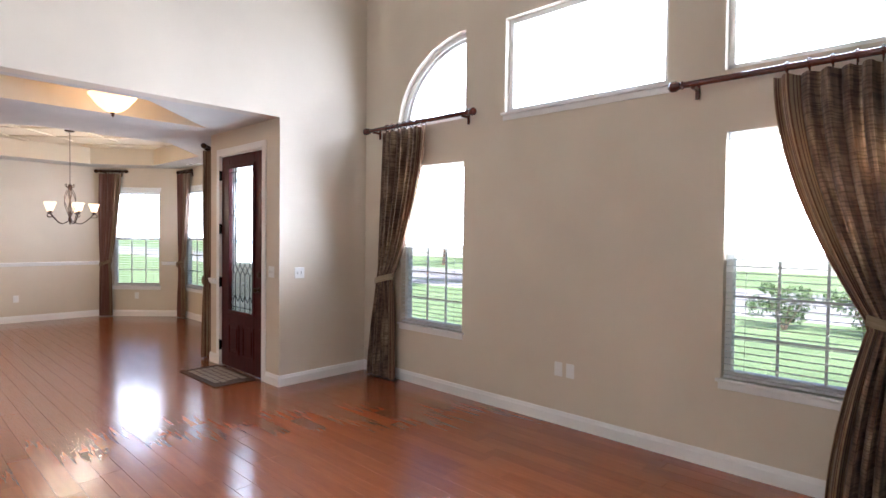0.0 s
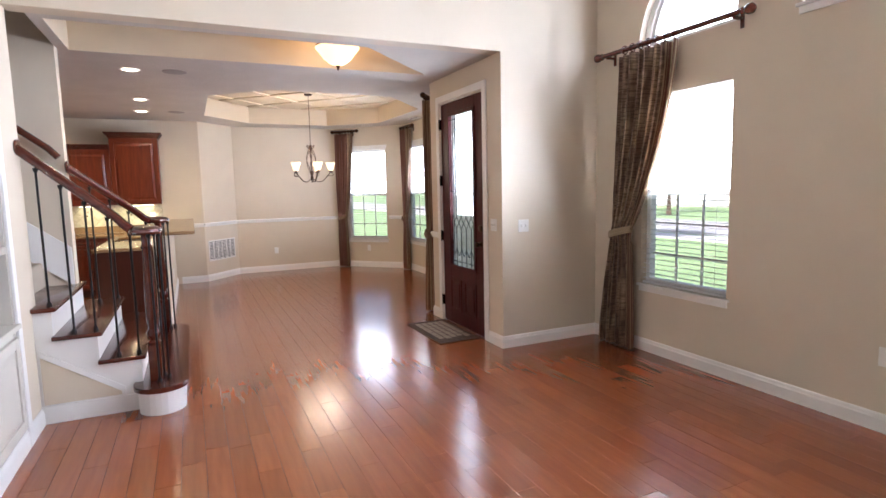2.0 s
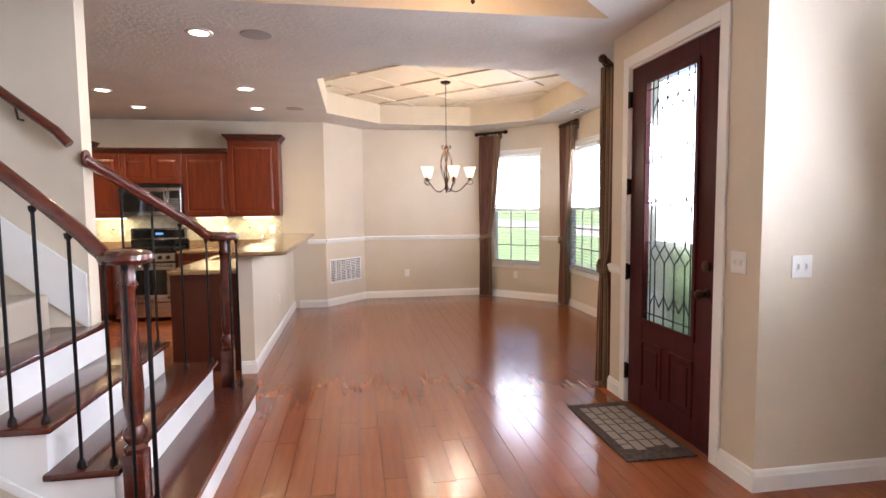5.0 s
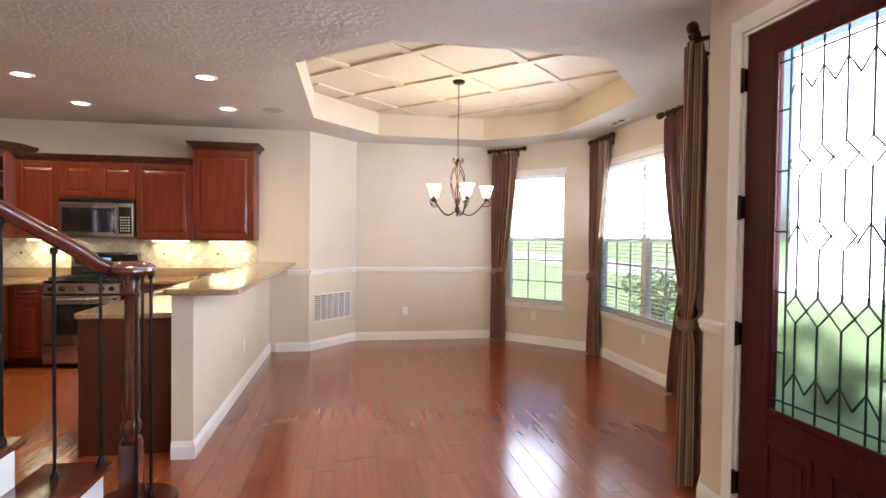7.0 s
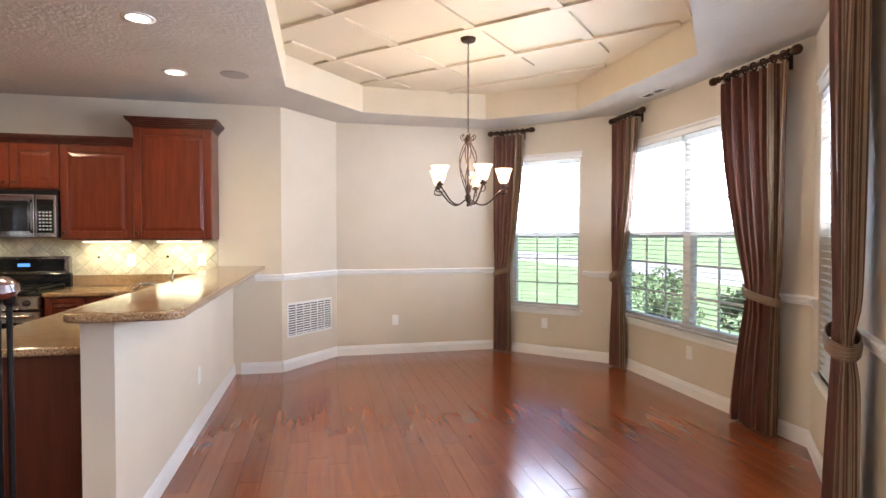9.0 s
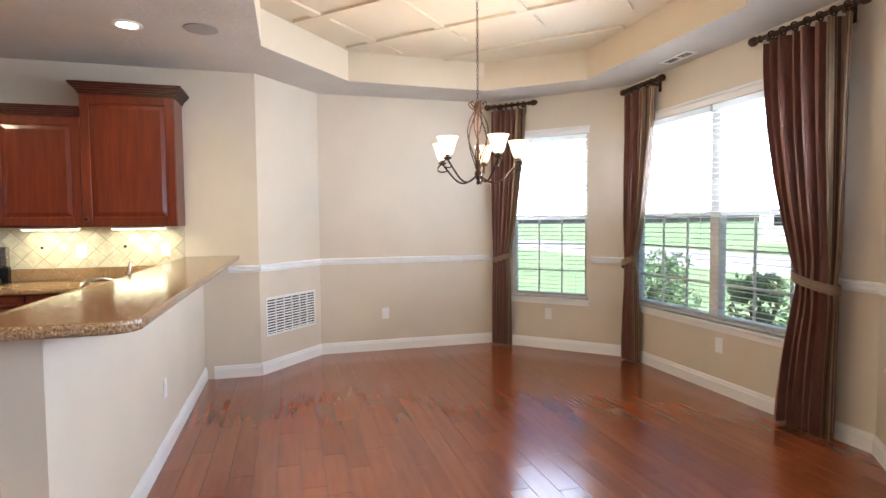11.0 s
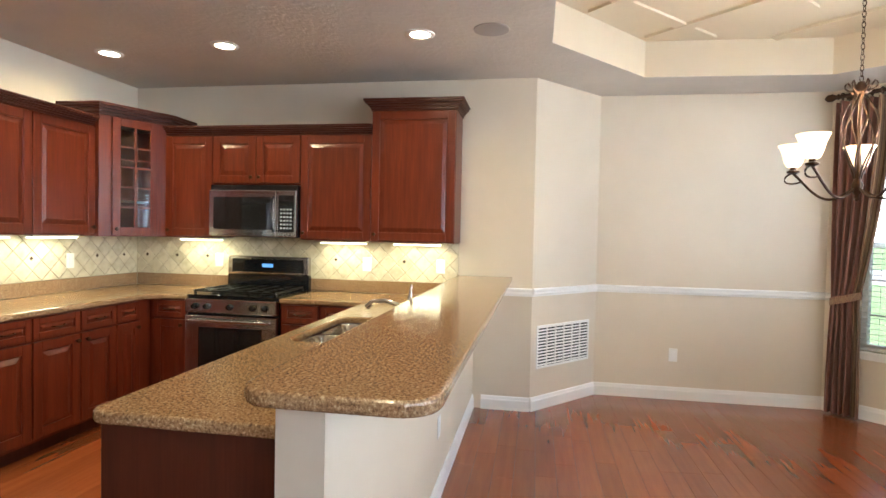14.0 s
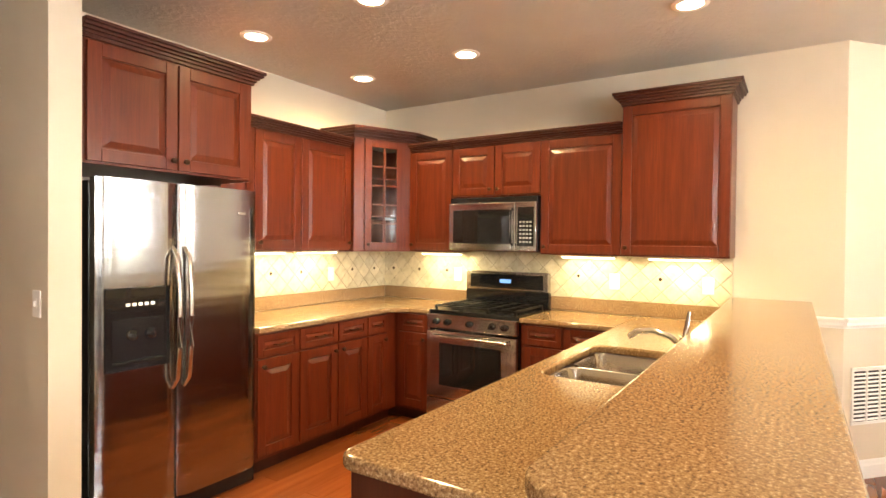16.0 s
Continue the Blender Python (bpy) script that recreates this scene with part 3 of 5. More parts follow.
# ---- outdoors ----
def grass():
    k = Mat("lawn_grass", (0.07, 0.13, 0.03), 0.9)
    k.colour(k.ramp(k.noise(0.6, 6, rough=0.7), (0.3, (0.15, 0.22, 0.085)), (0.7, (0.22, 0.31, 0.13))))
    return k.bump(k.noise(40, 3), 0.6, 0.03).m


LEAF = Mat("tree_leaves", (0.06, 0.11, 0.03), 0.7)
LEAF.colour(LEAF.ramp(LEAF.noise(3, 4), (0.3, (0.06, 0.11, 0.035)), (0.7, (0.14, 0.21, 0.075))))
LEAF = LEAF.m
BARK = paint("bark", (0.12, 0.085, 0.06), 30, 0.9, 0.8)
p = Part()
p.add([(-400, -400, -0.35), (400, -400, -0.35), (400, 400, -0.35), (-400, 400, -0.35)], [(0, 1, 2, 3)])
structure(p.done("ground", grass()), "green mown lawn round the house", "lawn")
ASPHALT = paint("concrete_street", (0.32, 0.31, 0.29), 60, 0.9, 0.4)
p = Part()
p.box(-120, 120, 17, 23, -0.40, -0.335)
structure(p.done("road", ASPHALT), "pale concrete street beyond the lawn", "road")
p = Part()
p.box(-120, 120, 15.2, 16.4, -0.40, -0.31)
structure(p.done("pavement", paint("concrete", (0.45, 0.43, 0.4), 40, 0.9, 0.3)), "pale concrete pavement beside the street", "pavement")


def leaf_cloud(name, centre, size, n, leaf, parent=None):
    rnd = random.Random(int(abs(centre[0]) * 100 + abs(centre[1]) * 7))
    p = Part()
    lumps = [(Vector((rnd.gauss(0, 0.42) * size[0], rnd.gauss(0, 0.42) * size[1], rnd.uniform(-0.8, 0.8) * size[2])), rnd.uniform(0.22, 0.45)) for _ in range(14)]
    for _ in range(n):
        c, r = rnd.choice(lumps)
        d = Vector((rnd.gauss(0, 1), rnd.gauss(0, 1), rnd.gauss(0, 1))).normalized() * r * rnd.uniform(0.6, 1.0)
        o = Vector(centre) + c + Vector((d.x * size[0], d.y * size[1], d.z * size[2]))
        if o.z < -0.3:
            continue
        a, b = Vector((rnd.gauss(0, 1), rnd.gauss(0, 1), rnd.gauss(0, 1))).normalized(), Vector((rnd.gauss(0, 1), rnd.gauss(0, 1), rnd.gauss(0, 1))).normalized()
        p.add([o - a * leaf, o + b * leaf * 0.4, o + a * leaf, o - b * leaf * 0.4], [(0, 1, 2, 3)])
    return p.done(name, LEAF, parent)


def tree(x, y, h, r):
    t = holder("tree", "leafy green garden tree standing on the lawn", "tree", "garden trees")
    p = Part()
    p.tube([(x, y, -0.4), (x + 0.05, y, h * 0.3), (x - 0.04, y + 0.05, h * 0.6), (x, y, h * 0.85)], [0.16, 0.12, 0.07, 0.02], 8)
    for i in range(6):
        a = i * 1.05
        p.tube([(x, y, h * (0.3 + 0.07 * i)), (x + math.cos(a) * r * 0.4, y + math.sin(a) * r * 0.4, h * (0.42 + 0.07 * i)), (x + math.cos(a) * r * 0.75, y + math.sin(a) * r * 0.75, h * (0.5 + 0.07 * i))], [0.05, 0.03, 0.012], 6)
    p.done("trunk", BARK, t)
    leaf_cloud("crown", (x, y, h * 0.66), (r, r, h * 0.36), 3200, 0.16, t)


def bush(x, y, r, h):
    b = holder("bush", "rounded green shrub growing beside the lawn", "bush", "garden bushes")
    p = Part()
    for i in range(5):
        p.tube([(x, y, -0.38), (x + math.cos(i * 1.3) * r * 0.5, y + math.sin(i * 1.3) * r * 0.5, -0.3 + h * 0.6)], [0.02, 0.008], 5)
    p.done("stem", BARK, b)
    leaf_cloud("foliage", (x, y, -0.3 + h * 0.5), (r, r, h * 0.5), 1500, 0.055, b)


tree(-14.5, 14.0, 4.5, 1.6)
tree(-9.2, 27.0, 9.0, 3.4)
tree(-24.0, 26.0, 10.0, 4.0)
tree(4.0, 30.0, 9.0, 3.6)
tree(-17.0, 33.0, 9.0, 3.8)
for bx, by, br, bh in ((-4.4, 7.3, 0.55, 2.3), (0.7, 6.0, 0.45, 1.5), (-10.6, 6.4, 0.5, 1.1), (-8.6, 6.2, 0.45, 0.9), (-2.4, 13.6, 0.6, 0.9), (-1.0, 13.7, 0.6, 0.9), (-13.2, 7.0, 0.6, 1.3)):
    bush(bx, by, br, bh)
SIDING = paint("pale_siding", (0.6, 0.57, 0.52), 20, 0.8)
ROOF = paint("grey_shingle", (0.16, 0.15, 0.15), 20, 0.9, 0.5)


def house(x, y, w, d, h):
    t = holder("house", "pale sided neighbour house with grey shingle roof across the street", "house", "neighbour houses")
    p = Part()
    p.box(x - w / 2, x + w / 2, y, y + d, -0.5, h, 0.02)
    p.done("wall", SIDING, t)
    p = Part()
    p.prism([(y - 0.4, h), (y + d + 0.4, h), (y + d / 2, h + d * 0.32)], x - w / 2 - 0.4, x + w / 2 + 0.4, "yzx")
    p.done("roof", ROOF, t)
    for i in range(4):
        c = x - w / 2 + w * (i + 0.5) / 4
        p = Part()
        p.box(c - 0.6, c + 0.6, y - 0.05, y - 0.005, 0.8, 2.2, 0.01)
        win = p.done("window", WHITE, t)
        p = Part()
        p.box(c - 0.5, c + 0.5, y - 0.07, y - 0.052, 0.9, 2.1)
        p.done("pane", BLACKGLASS, t)


house(-6.0, 36.0, 16, 9, 3.2)
house(-32.0, 36.0, 15, 9, 3.2)
house(18.0, 36.0, 15, 9, 3.2)
daylight(M_DOOR, (DOOR[0] + 0.2, DOOR[1] - 0.2, 1.22, 2.30), DAYLIGHT * 0.25)


# ---- entry ----
def front_door():
    u0, u1, z0, z1 = DOOR
    c = structure(new("door_frame"), "white painted casing round the front door", "door casing")
    p = Part(M_DOOR)
    w = 0.075
    for a, b in ((u0 - w, u0), (u1, u1 + w)):
        p.box(a, b, 0.001, 0.018, 0, z1 + w, 0.004)
    p.box(u0, u1, 0.001, 0.018, z1, z1 + w, 0.004)
    p.box(u0, u0 + 0.014, -0.158, 0.001, 0, z1 - 0.0, 0.001).box(u1 - 0.014, u1, -0.158, 0.001, 0, z1, 0.001).box(u0 + 0.014, u1 - 0.014, -0.158, 0.001, z1 - 0.014, z1, 0.001)
    p.done("casing", WHITE, c)
    d = structure(new("door_1"), "closed dark red wooden front door with tall leaded glass", "door")
    a, b, t0, t1 = u0 + 0.017, u1 - 0.017, -0.05, -0.008
    top, g0, g1 = z1 - 0.017, 0.66, 2.30
    ga, gb = a + 0.19, b - 0.19
    p = Part(M_DOOR)
    p.box(a, ga, t0, t1, 0.012, top, 0.003).box(gb, b, t0, t1, 0.012, top, 0.003)
    p.box(ga, gb, t0, t1, g1, top, 0.003).box(ga, gb, t0, t1, 0.012, g0, 0.003)
    for x0, x1, q0, q1 in ((ga - 0.02, ga + 0.015, g0 - 0.02, g1 + 0.02), (gb - 0.015, gb + 0.02, g0 - 0.02, g1 + 0.02), (ga, gb, g0 - 0.02, g0 + 0.015), (ga, gb, g1 - 0.015, g1 + 0.02)):
        p.box(x0, x1, t1 - 0.002, t1 + 0.012, q0, q1, 0.005)
    mid = (a + b) / 2
    for x0, x1 in ((mid - 0.30, mid - 0.04), (mid + 0.04, mid + 0.30)):
        for q in ((x0, x1, 0.17, 0.19), (x0, x1, 0.50, 0.52), (x0, x0 + 0.02, 0.17, 0.52), (x1 - 0.02, x1, 0.17, 0.52)):
            p.box(q[0], q[1], t1 - 0.001, t1 + 0.008, q[2], q[3], 0.003)
        p.box(x0 + 0.05, x1 - 0.05, t1 - 0.001, t1 + 0.007, 0.22, 0.47, 0.006)
    p.done("leaf", DOORWOOD, d)
    p = Part(M_DOOR)
    p.box(ga, gb, -0.034, -0.026, g0, g1)
    g = p.done("pane", LEADED, d)
    g.visible_shadow = False
    # lead came: borders, three rows of pointed cells and diamonds
    p = Part(M_DOOR)

    def came(q, r=0.0048):
        p.tube([(x, -0.024, z) for x, z in q], r, 5)
    ba, bb, b0, b1 = ga + 0.065, gb - 0.065, g0 + 0.10, g1 - 0.10
    for x in (ba, bb):
        came([(x, g0), (x, g1)])
    for z in (b0 - 0.045, b1 + 0.045):
        came([(ga, z), (gb, z)])
    for k in range(1, 6):
        z = g0 + (g1 - g0) * k / 6
        came([(ga, z), (ba, z)])
        came([(bb, z), (gb, z)])
    n = 4
    w = (bb - ba) / n
    levels = [(b0 + 0.05, 1), (b0 + 0.38, 0), (b0 + 0.70, 0), (b0 + 1.02, 0), (b0 + 1.36, 1)]
    for i, (z, edge) in enumerate(levels):
        for k in range(n):
            x = ba + w * k
            if i in (1, 3) or (i == 2 and k in (1, 2)):
                came([(x, z), (x + w / 2, z + 0.06), (x + w, z), (x + w / 2, z - 0.06), (x, z)])
            else:
                came([(x, z - 0.03), (x + w / 2, z + 0.05), (x + w, z - 0.03)])
    for i in range(len(levels) - 1):
        for k in range(n):
            x = ba + w * (k + 0.5)
            lo = levels[i][0] + (0.06 if i in (1, 3) or (i == 2 and k in (1, 2)) else 0.05)
            hi = levels[i + 1][0] - (0.06 if i + 1 in (1, 3) or (i + 1 == 2 and k in (1, 2)) else -0.05)
            came([(x, lo), (x, hi)])
    for k in range(n):
        x = ba + w * (k + 0.5)
        came([(x, g0), (x, levels[0][0] + 0.05)])
        came([(x, levels[-1][0] + 0.05), (x, g1)])
    p.done("lead_came", Mat("grey_lead", (0.03, 0.03, 0.03), 0.6, 0.3).m, d)
    p = Part(M_DOOR)
    for z in (0.24, 0.98, 1.60, 2.22):
        p.box(b - 0.004, b + 0.03, t1 - 0.002, t1 + 0.02, z - 0.055, z + 0.055, 0.003)
        p.cyl((b + 0.012, t1 + 0.018, z - 0.06), (b + 0.012, t1 + 0.018, z + 0.06), 0.009, 10)
    p.done("hinge", BLACK, d)
    p = Part(M_DOOR)
    p.lathe((a + 0.07, t1, 0.95), [(0.032, 0), (0.032, 0.008), (0.014, 0.012), (0.012, 0.03), (0.024, 0.04), (0.028, 0.055), (0.02, 0.068), (0.004, 0.072)], 16, M_DOOR.to_3x3().inverted() @ (M_DOOR.to_3x3() @ Vector((0, 1, 0))))
    p.lathe((a + 0.07, t1, 1.11), [(0.03, 0), (0.034, 0.016), (0.02, 0.018), (0.004, 0.02)], 16, Vector((0, 1, 0)))
    p.done("knob", BRONZE, d, True)


front_door()


def doormat():
    k = Mat("doormat_weave", (0.1, 0.07, 0.05), 0.95)
    k.colour(k.ramp(k.noise(40, 4), (0.35, (0.035, 0.02, 0.015)), (0.65, (0.085, 0.05, 0.036))))
    mm = k.bump(k.noise(300, 2), 0.6, 0.004).m
    t = holder("doormat", "brown doormat with stone pattern lying before the front door", "doormat")
    p = Part()
    p.box(-6.0, -5.1, 2.70, 3.14, 0.0005, 0.011, 0.004)
    p.done("mat", mm, t)
    p = Part()
    rnd = random.Random(3)
    y = 2.76
    while y < 3.06:
        x = -5.92
        while x < -5.25:
            n = rnd.uniform(0.07, 0.15)
            p.box(x, min(x + n - 0.012, -5.17), y, y + 0.058, 0.0105, 0.0125, 0.001)
            x += n
        y += 0.07
    p.done("pattern", Mat("doormat_stones", (0.26, 0.21, 0.165), 0.95).m, t)


doormat()


def plate(name, m, u, z, w, h, holes, label, category="switch", group="wall plates"):
    t = holder(name, label, category, group)
    p = Part(m)
    p.box(u - w / 2, u + w / 2, 0.001, 0.007, z - h / 2, z + h / 2, 0.003)
    p.done("plate", PLATE, t)
    p = Part(m)
    for k in range(holes):
        c = u + (k - (holes - 1) / 2) * 0.046
        if category == "switch":
            p.box(c - 0.005, c + 0.005, 0.006, 0.018, z - 0.012, z + 0.012, 0.002)
            p.box(c - 0.010, c + 0.010, 0.006, 0.009, z - 0.022, z + 0.022, 0.001)
        else:
            for s in (-0.02, 0.02):
                p.box(c - 0.014, c + 0.014, 0.006, 0.0095, z + s - 0.014, z + s + 0.014, 0.003)
    p.done("toggle" if category == "switch" else "socket", PLATE if category == "switch" else WHITE, t)


plate("light_switch", M_RET, 0.86, 1.15, 0.115, 0.115, 2, "white double light switch on the beige wall")
plate("light_switch", M_DOOR, 0.15, 1.16, 0.115, 0.115, 2, "white double light switch beside the front door")
for mm, u, z in ((M_WIN, LX + 2.01, 0.46), (M_WIN, LX + 2.12, 0.46), (M_K, P_AK[1] - 2.02, 0.40), (M_A, 0.84, 0.38), (M_B, 1.22, 0.38), (M_KB, 0.76, 1.17), (M_KB, 1.40, 1.17), (M_KB, 2.78, 1.17), (M_KS, 1.78, 1.17), (M_KS, 0.75, 1.17)):
    plate("power_outlet", mm @ Matrix.Translation((0, 0.0095 if z > 1.1 else 0, 0)), u, z, 0.075, 0.118, 1, "white power outlet set into the wall", "outlet", "power outlets")
plate("light_switch", M_FIN, 0.10, 1.17, 0.075, 0.118, 1, "white light switch beside the refrigerator")


# ---- staircase ----
def staircase():
    y0, rise, go = 0.455, 0.198, 0.25
    xa, xb = STX1, STX0
    flare = [-6.33, -6.28, -6.08, -5.86]  # far ends of the four wooden steps
    st = holder("staircase", "staircase with dark red treads and white risers, carpeted above", "staircase")
    whites, treads = Part(), Part()

    def bull(r, y_back, grow, z0, z1, part):
        """Bottom step with rounded ends that curl past both sides."""
        yc = y0 - r
        pts = []
        for k in range(13):
            a = -math.pi / 2 + math.pi * k / 12
            pts.append((xa + 0.06 + (r + grow) * math.cos(a), yc + (r + grow) * math.sin(a)))
        for k in range(13):
            a = math.pi / 2 + math.pi * k / 12
            pts.append((flare[0] + (r + grow) * math.cos(a), yc + (r + grow) * math.sin(a)))
        part.prism(pts, z0, z1)
    bull(0.15, 0, 0.0, 0.001, rise - 0.032, whites)
    bull(0.15, 0, 0.028, rise - 0.032, rise - 0.006, treads)
    bull(0.15, 0, 0.022, rise - 0.006, rise, treads)
    whites.box(xa, flare[0], y0 - go - 0.05, y0 - 0.2, 0.001, rise - 0.033)
    treads.box(xa + 0.03, flare[0] - 0.03, y0 - go - 0.03, y0 - 0.15, rise - 0.031, rise - 0.001, 0.004)
    for i in range(1, 4):
        yf = y0 - i * go
        whites.box(xa - 0.001 * i, flare[i] + 0.004, yf - go - 0.05, yf - 0.02, 0.001 + i * 0.001, rise * (i + 1) - 0.032)
        treads.box(xa + 0.03, flare[i] - 0.03, yf - go - 0.03, yf + 0.012, rise * (i + 1) - 0.032, rise * (i + 1), 0.010)
    whites.done("riser", WHITE, st)
    treads.done("tread", RAILWOOD, st, True)
    carpet = Part()
    for i in range(4, 15):
        yf = y0 - i * go
        carpet.box(-4.805, xb + 0.005, yf - go, yf, rise * i - 0.15, rise * (i + 1), 0.02)
    carpet.done("carpet_step", CARPET, st)
    # skirt boards, and the panelled side towards the living room
    side = Part()
    ya = y0 - 4 * go + 0.02
    side.prism([(y0 - 0.30, 0.001), (ya - 0.02, 0.001), (ya - 0.02, 0.12), (y0 - 0.30, 0.12)], xa + 0.001, xa + 0.014, "yzx")
    side.prism([(-0.40, 0.50), (-0.40, 0.46), (0.055, 0.155), (0.075, 0.185)], xa + 0.001, xa + 0.012, "yzx")
    side.prism([(0.055, 0.155), (0.075, 0.185), (0.075, 0.11), (0.055, 0.11)], xa + 0.001, xa + 0.012, "yzx")
    far = [(-0.34, 0.78), (-0.34, 1.10), (-0.34 - 3.0, 1.10 + 3.0 * rise / go), (-0.34 - 3.0, 0.78 + 3.0 * rise / go)]
    side.prism(far, xb + 0.001, xb + 0.016, "yzx")
    side.done("skirt_board", WHITE, st)
    panel = Part()
    panel.prism([(-0.40, 0.13), (-0.40, 0.455), (0.05, 0.152), (0.05, 0.13)], xa + 0.001, xa + 0.006, "yzx")
    panel.done("panel", WALL, st)
    # balustrades: near and far side
    for side_x, wall_y, s in ((xa - 0.03, -0.42, 1), (xb - 0.02, -0.33, -1)):
        n = Part()
        nx, ny = (side_x + 0.03 if s > 0 else -6.35), y0 - 0.18
        n.box(nx - 0.042, nx + 0.042, ny - 0.042, ny + 0.042, rise, rise + 0.26, 0.005)
        n.lathe((nx, ny, rise + 0.26), [(0.042, 0), (0.046, 0.02), (0.03, 0.035), (0.044, 0.06), (0.048, 0.085), (0.03, 0.115), (0.038, 0.16), (0.042, 0.26), (0.036, 0.42), (0.029, 0.62), (0.03, 0.68), (0.042, 0.70), (0.03, 0.72), (0.034, 0.785)], 18)
        n.done("newel_post", RAILWOOD, st, True)
        zt = rise + 1.045
        vol = Part()
        vol.lathe((nx, ny, zt), [(0.03, 0), (0.092, 0.004), (0.104, 0.02), (0.101, 0.04), (0.08, 0.056), (0.03, 0.064)], 24)
        vol.done("rail_cap", RAILWOOD, st, True)
        r = Part()
        ts = []
        slope = rise / go + 0.10
        for i in range(15):
            k = i / 14
            y = ny - 0.03 + (wall_y - ny + 0.03) * k
            d = (ny - 0.06) - y
            z = zt + 0.035 + slope * max(0, d - 0.04) + (0.03 if d > 0.03 else 0) * min(1, d / 0.1)
            ts.append((side_x + (nx - side_x) * (max(0, 1 - k * 3) if s > 0 else 1 - k), y, z))
        r.tube(ts, 0.031, 12, 0.95)
        low = [(x, y, z - 0.022) for x, y, z in ts]
        r.tube(low, 0.022, 8, 0.8)
        r.done("handrail", RAILWOOD, st, True)
        ro = Part()
        ro.lathe((ts[-1][0], ts[-1][1] + 0.018, ts[-1][2]), [(0.052, 0), (0.052, 0.012), (0.044, 0.02)], 18, (0, -1, 0))
        ro.done("rosette", RAILWOOD, st, True)
        b = Part()

        def baluster(x, y, zb, ztop):
            b.cyl((x, y, zb), (x, y, ztop), 0.0075, 8)
            b.lathe((x, y, zb), [(0.018, 0), (0.018, 0.012), (0.012, 0.028), (0.008, 0.032)], 10)
            b.lathe((x, y, ztop - 0.03), [(0.008, 0), (0.014, 0.008), (0.016, 0.028)], 10)
        for a in (15, 80, 145):
            ang = radians(a if s > 0 else 180 - a)
            baluster(nx + 0.082 * math.cos(ang), ny + 0.082 * math.sin(ang), rise, zt + 0.01)
        for i in range(1, 4):
            for f in (0.28, 0.78):
                y = y0 - i * go - go * f + 0.04
                if y < wall_y + 0.03:
                    continue
                d = (ny - 0.06) - y
                baluster(side_x if s > 0 else side_x + (nx - side_x) * (y - wall_y) / (ny - 0.03 - wall_y), y, rise * (i + 1), zt + 0.02 + slope * max(0, d - 0.04))
        b.done("baluster", IRON, st, True)
    wr = Part()
    pts = [(xb + 0.07, -0.36, 1.83), (xb + 0.07, -0.42, 1.90), (xb + 0.07, -3.2, 1.90 + 2.78 * rise / go)]
    wr.tube(pts, 0.027, 10)
    wr.done("wall_handrail", RAILWOOD, st, True)
    br = Part()
    for y in (-0.62, -1.8):
        z = 1.90 + (-0.42 - y) * rise / go - 0.03
        br.tube([(xb + 0.002, y, z - 0.06), (xb + 0.05, y, z - 0.06), (xb + 0.07, y, z)], 0.007, 6)
    br.done("bracket", BRONZE, st)


staircase()


def bookcase():
    u0, u1, z0, z1 = BI
    t = holder("built_in_bookcase", "cream built-in bookcase with open shelves over panelled doors", "bookcase")
    p = Part(M_LS)
    p.box(u0 + 0.001, u0 + 0.02, -0.34, 0, 0.0, z1).box(u1 - 0.02, u1 - 0.001, -0.34, 0, 0.0, z1).box(u0, u1, -0.36, -0.34, 0, z1).box(u0 + 0.02, u1 - 0.02, -0.34, 0, z1 - 0.02, z1 - 0.001)
    p.box(u0 + 0.02, u1 - 0.02, -0.34, -0.005, 0.001, 0.74)
    p.done("carcass", CREAM, t)
    for z in (1.22, 1.74, 2.2):
        p = Part(M_LS)
        p.box(u0 + 0.021, u1 - 0.021, -0.339, -0.01, z - 0.014, z + 0.014, 0.003).box(u0 + 0.021, u1 - 0.021, -0.009, 0.012, z - 0.022, z + 0.018, 0.004)
        p.done("shelf", CREAM, t)
    p = Part(M_LS)
    p.box(u0 - 0.02, u1 + 0.02, -0.3, 0.03, 0.742, 0.775, 0.006)
    p.done("top", CREAM, t)
    p = Part(M_LS)
    for a, b in ((u0 - 0.07, u0), (u1, u1 + 0.07)):
        p.box(a, b, 0.001, 0.02, 0.0, z1 + 0.07, 0.004)
    p.box(u0, u1, 0.001, 0.02, z1, z1 + 0.07, 0.004)
    p.done("casing", WHITE, t)
    mid = (u0 + u1) / 2
    for a, b, k in ((u0 + 0.03, mid - 0.005, 1), (mid + 0.005, u1 - 0.03, 0)):
        raised_door(M_LS, a, b, 0.14, 0.70, 0.0, CREAM, t, (b - 0.04 if k else a + 0.04, 0.45))
    p = Part(M_LS)
    p.prism([(d + 0.001, z) for d, z in BASE_PROFILE], u0 - 0.02, u1 + 0.02, "yzx")
    p.done("plinth", WHITE, t)


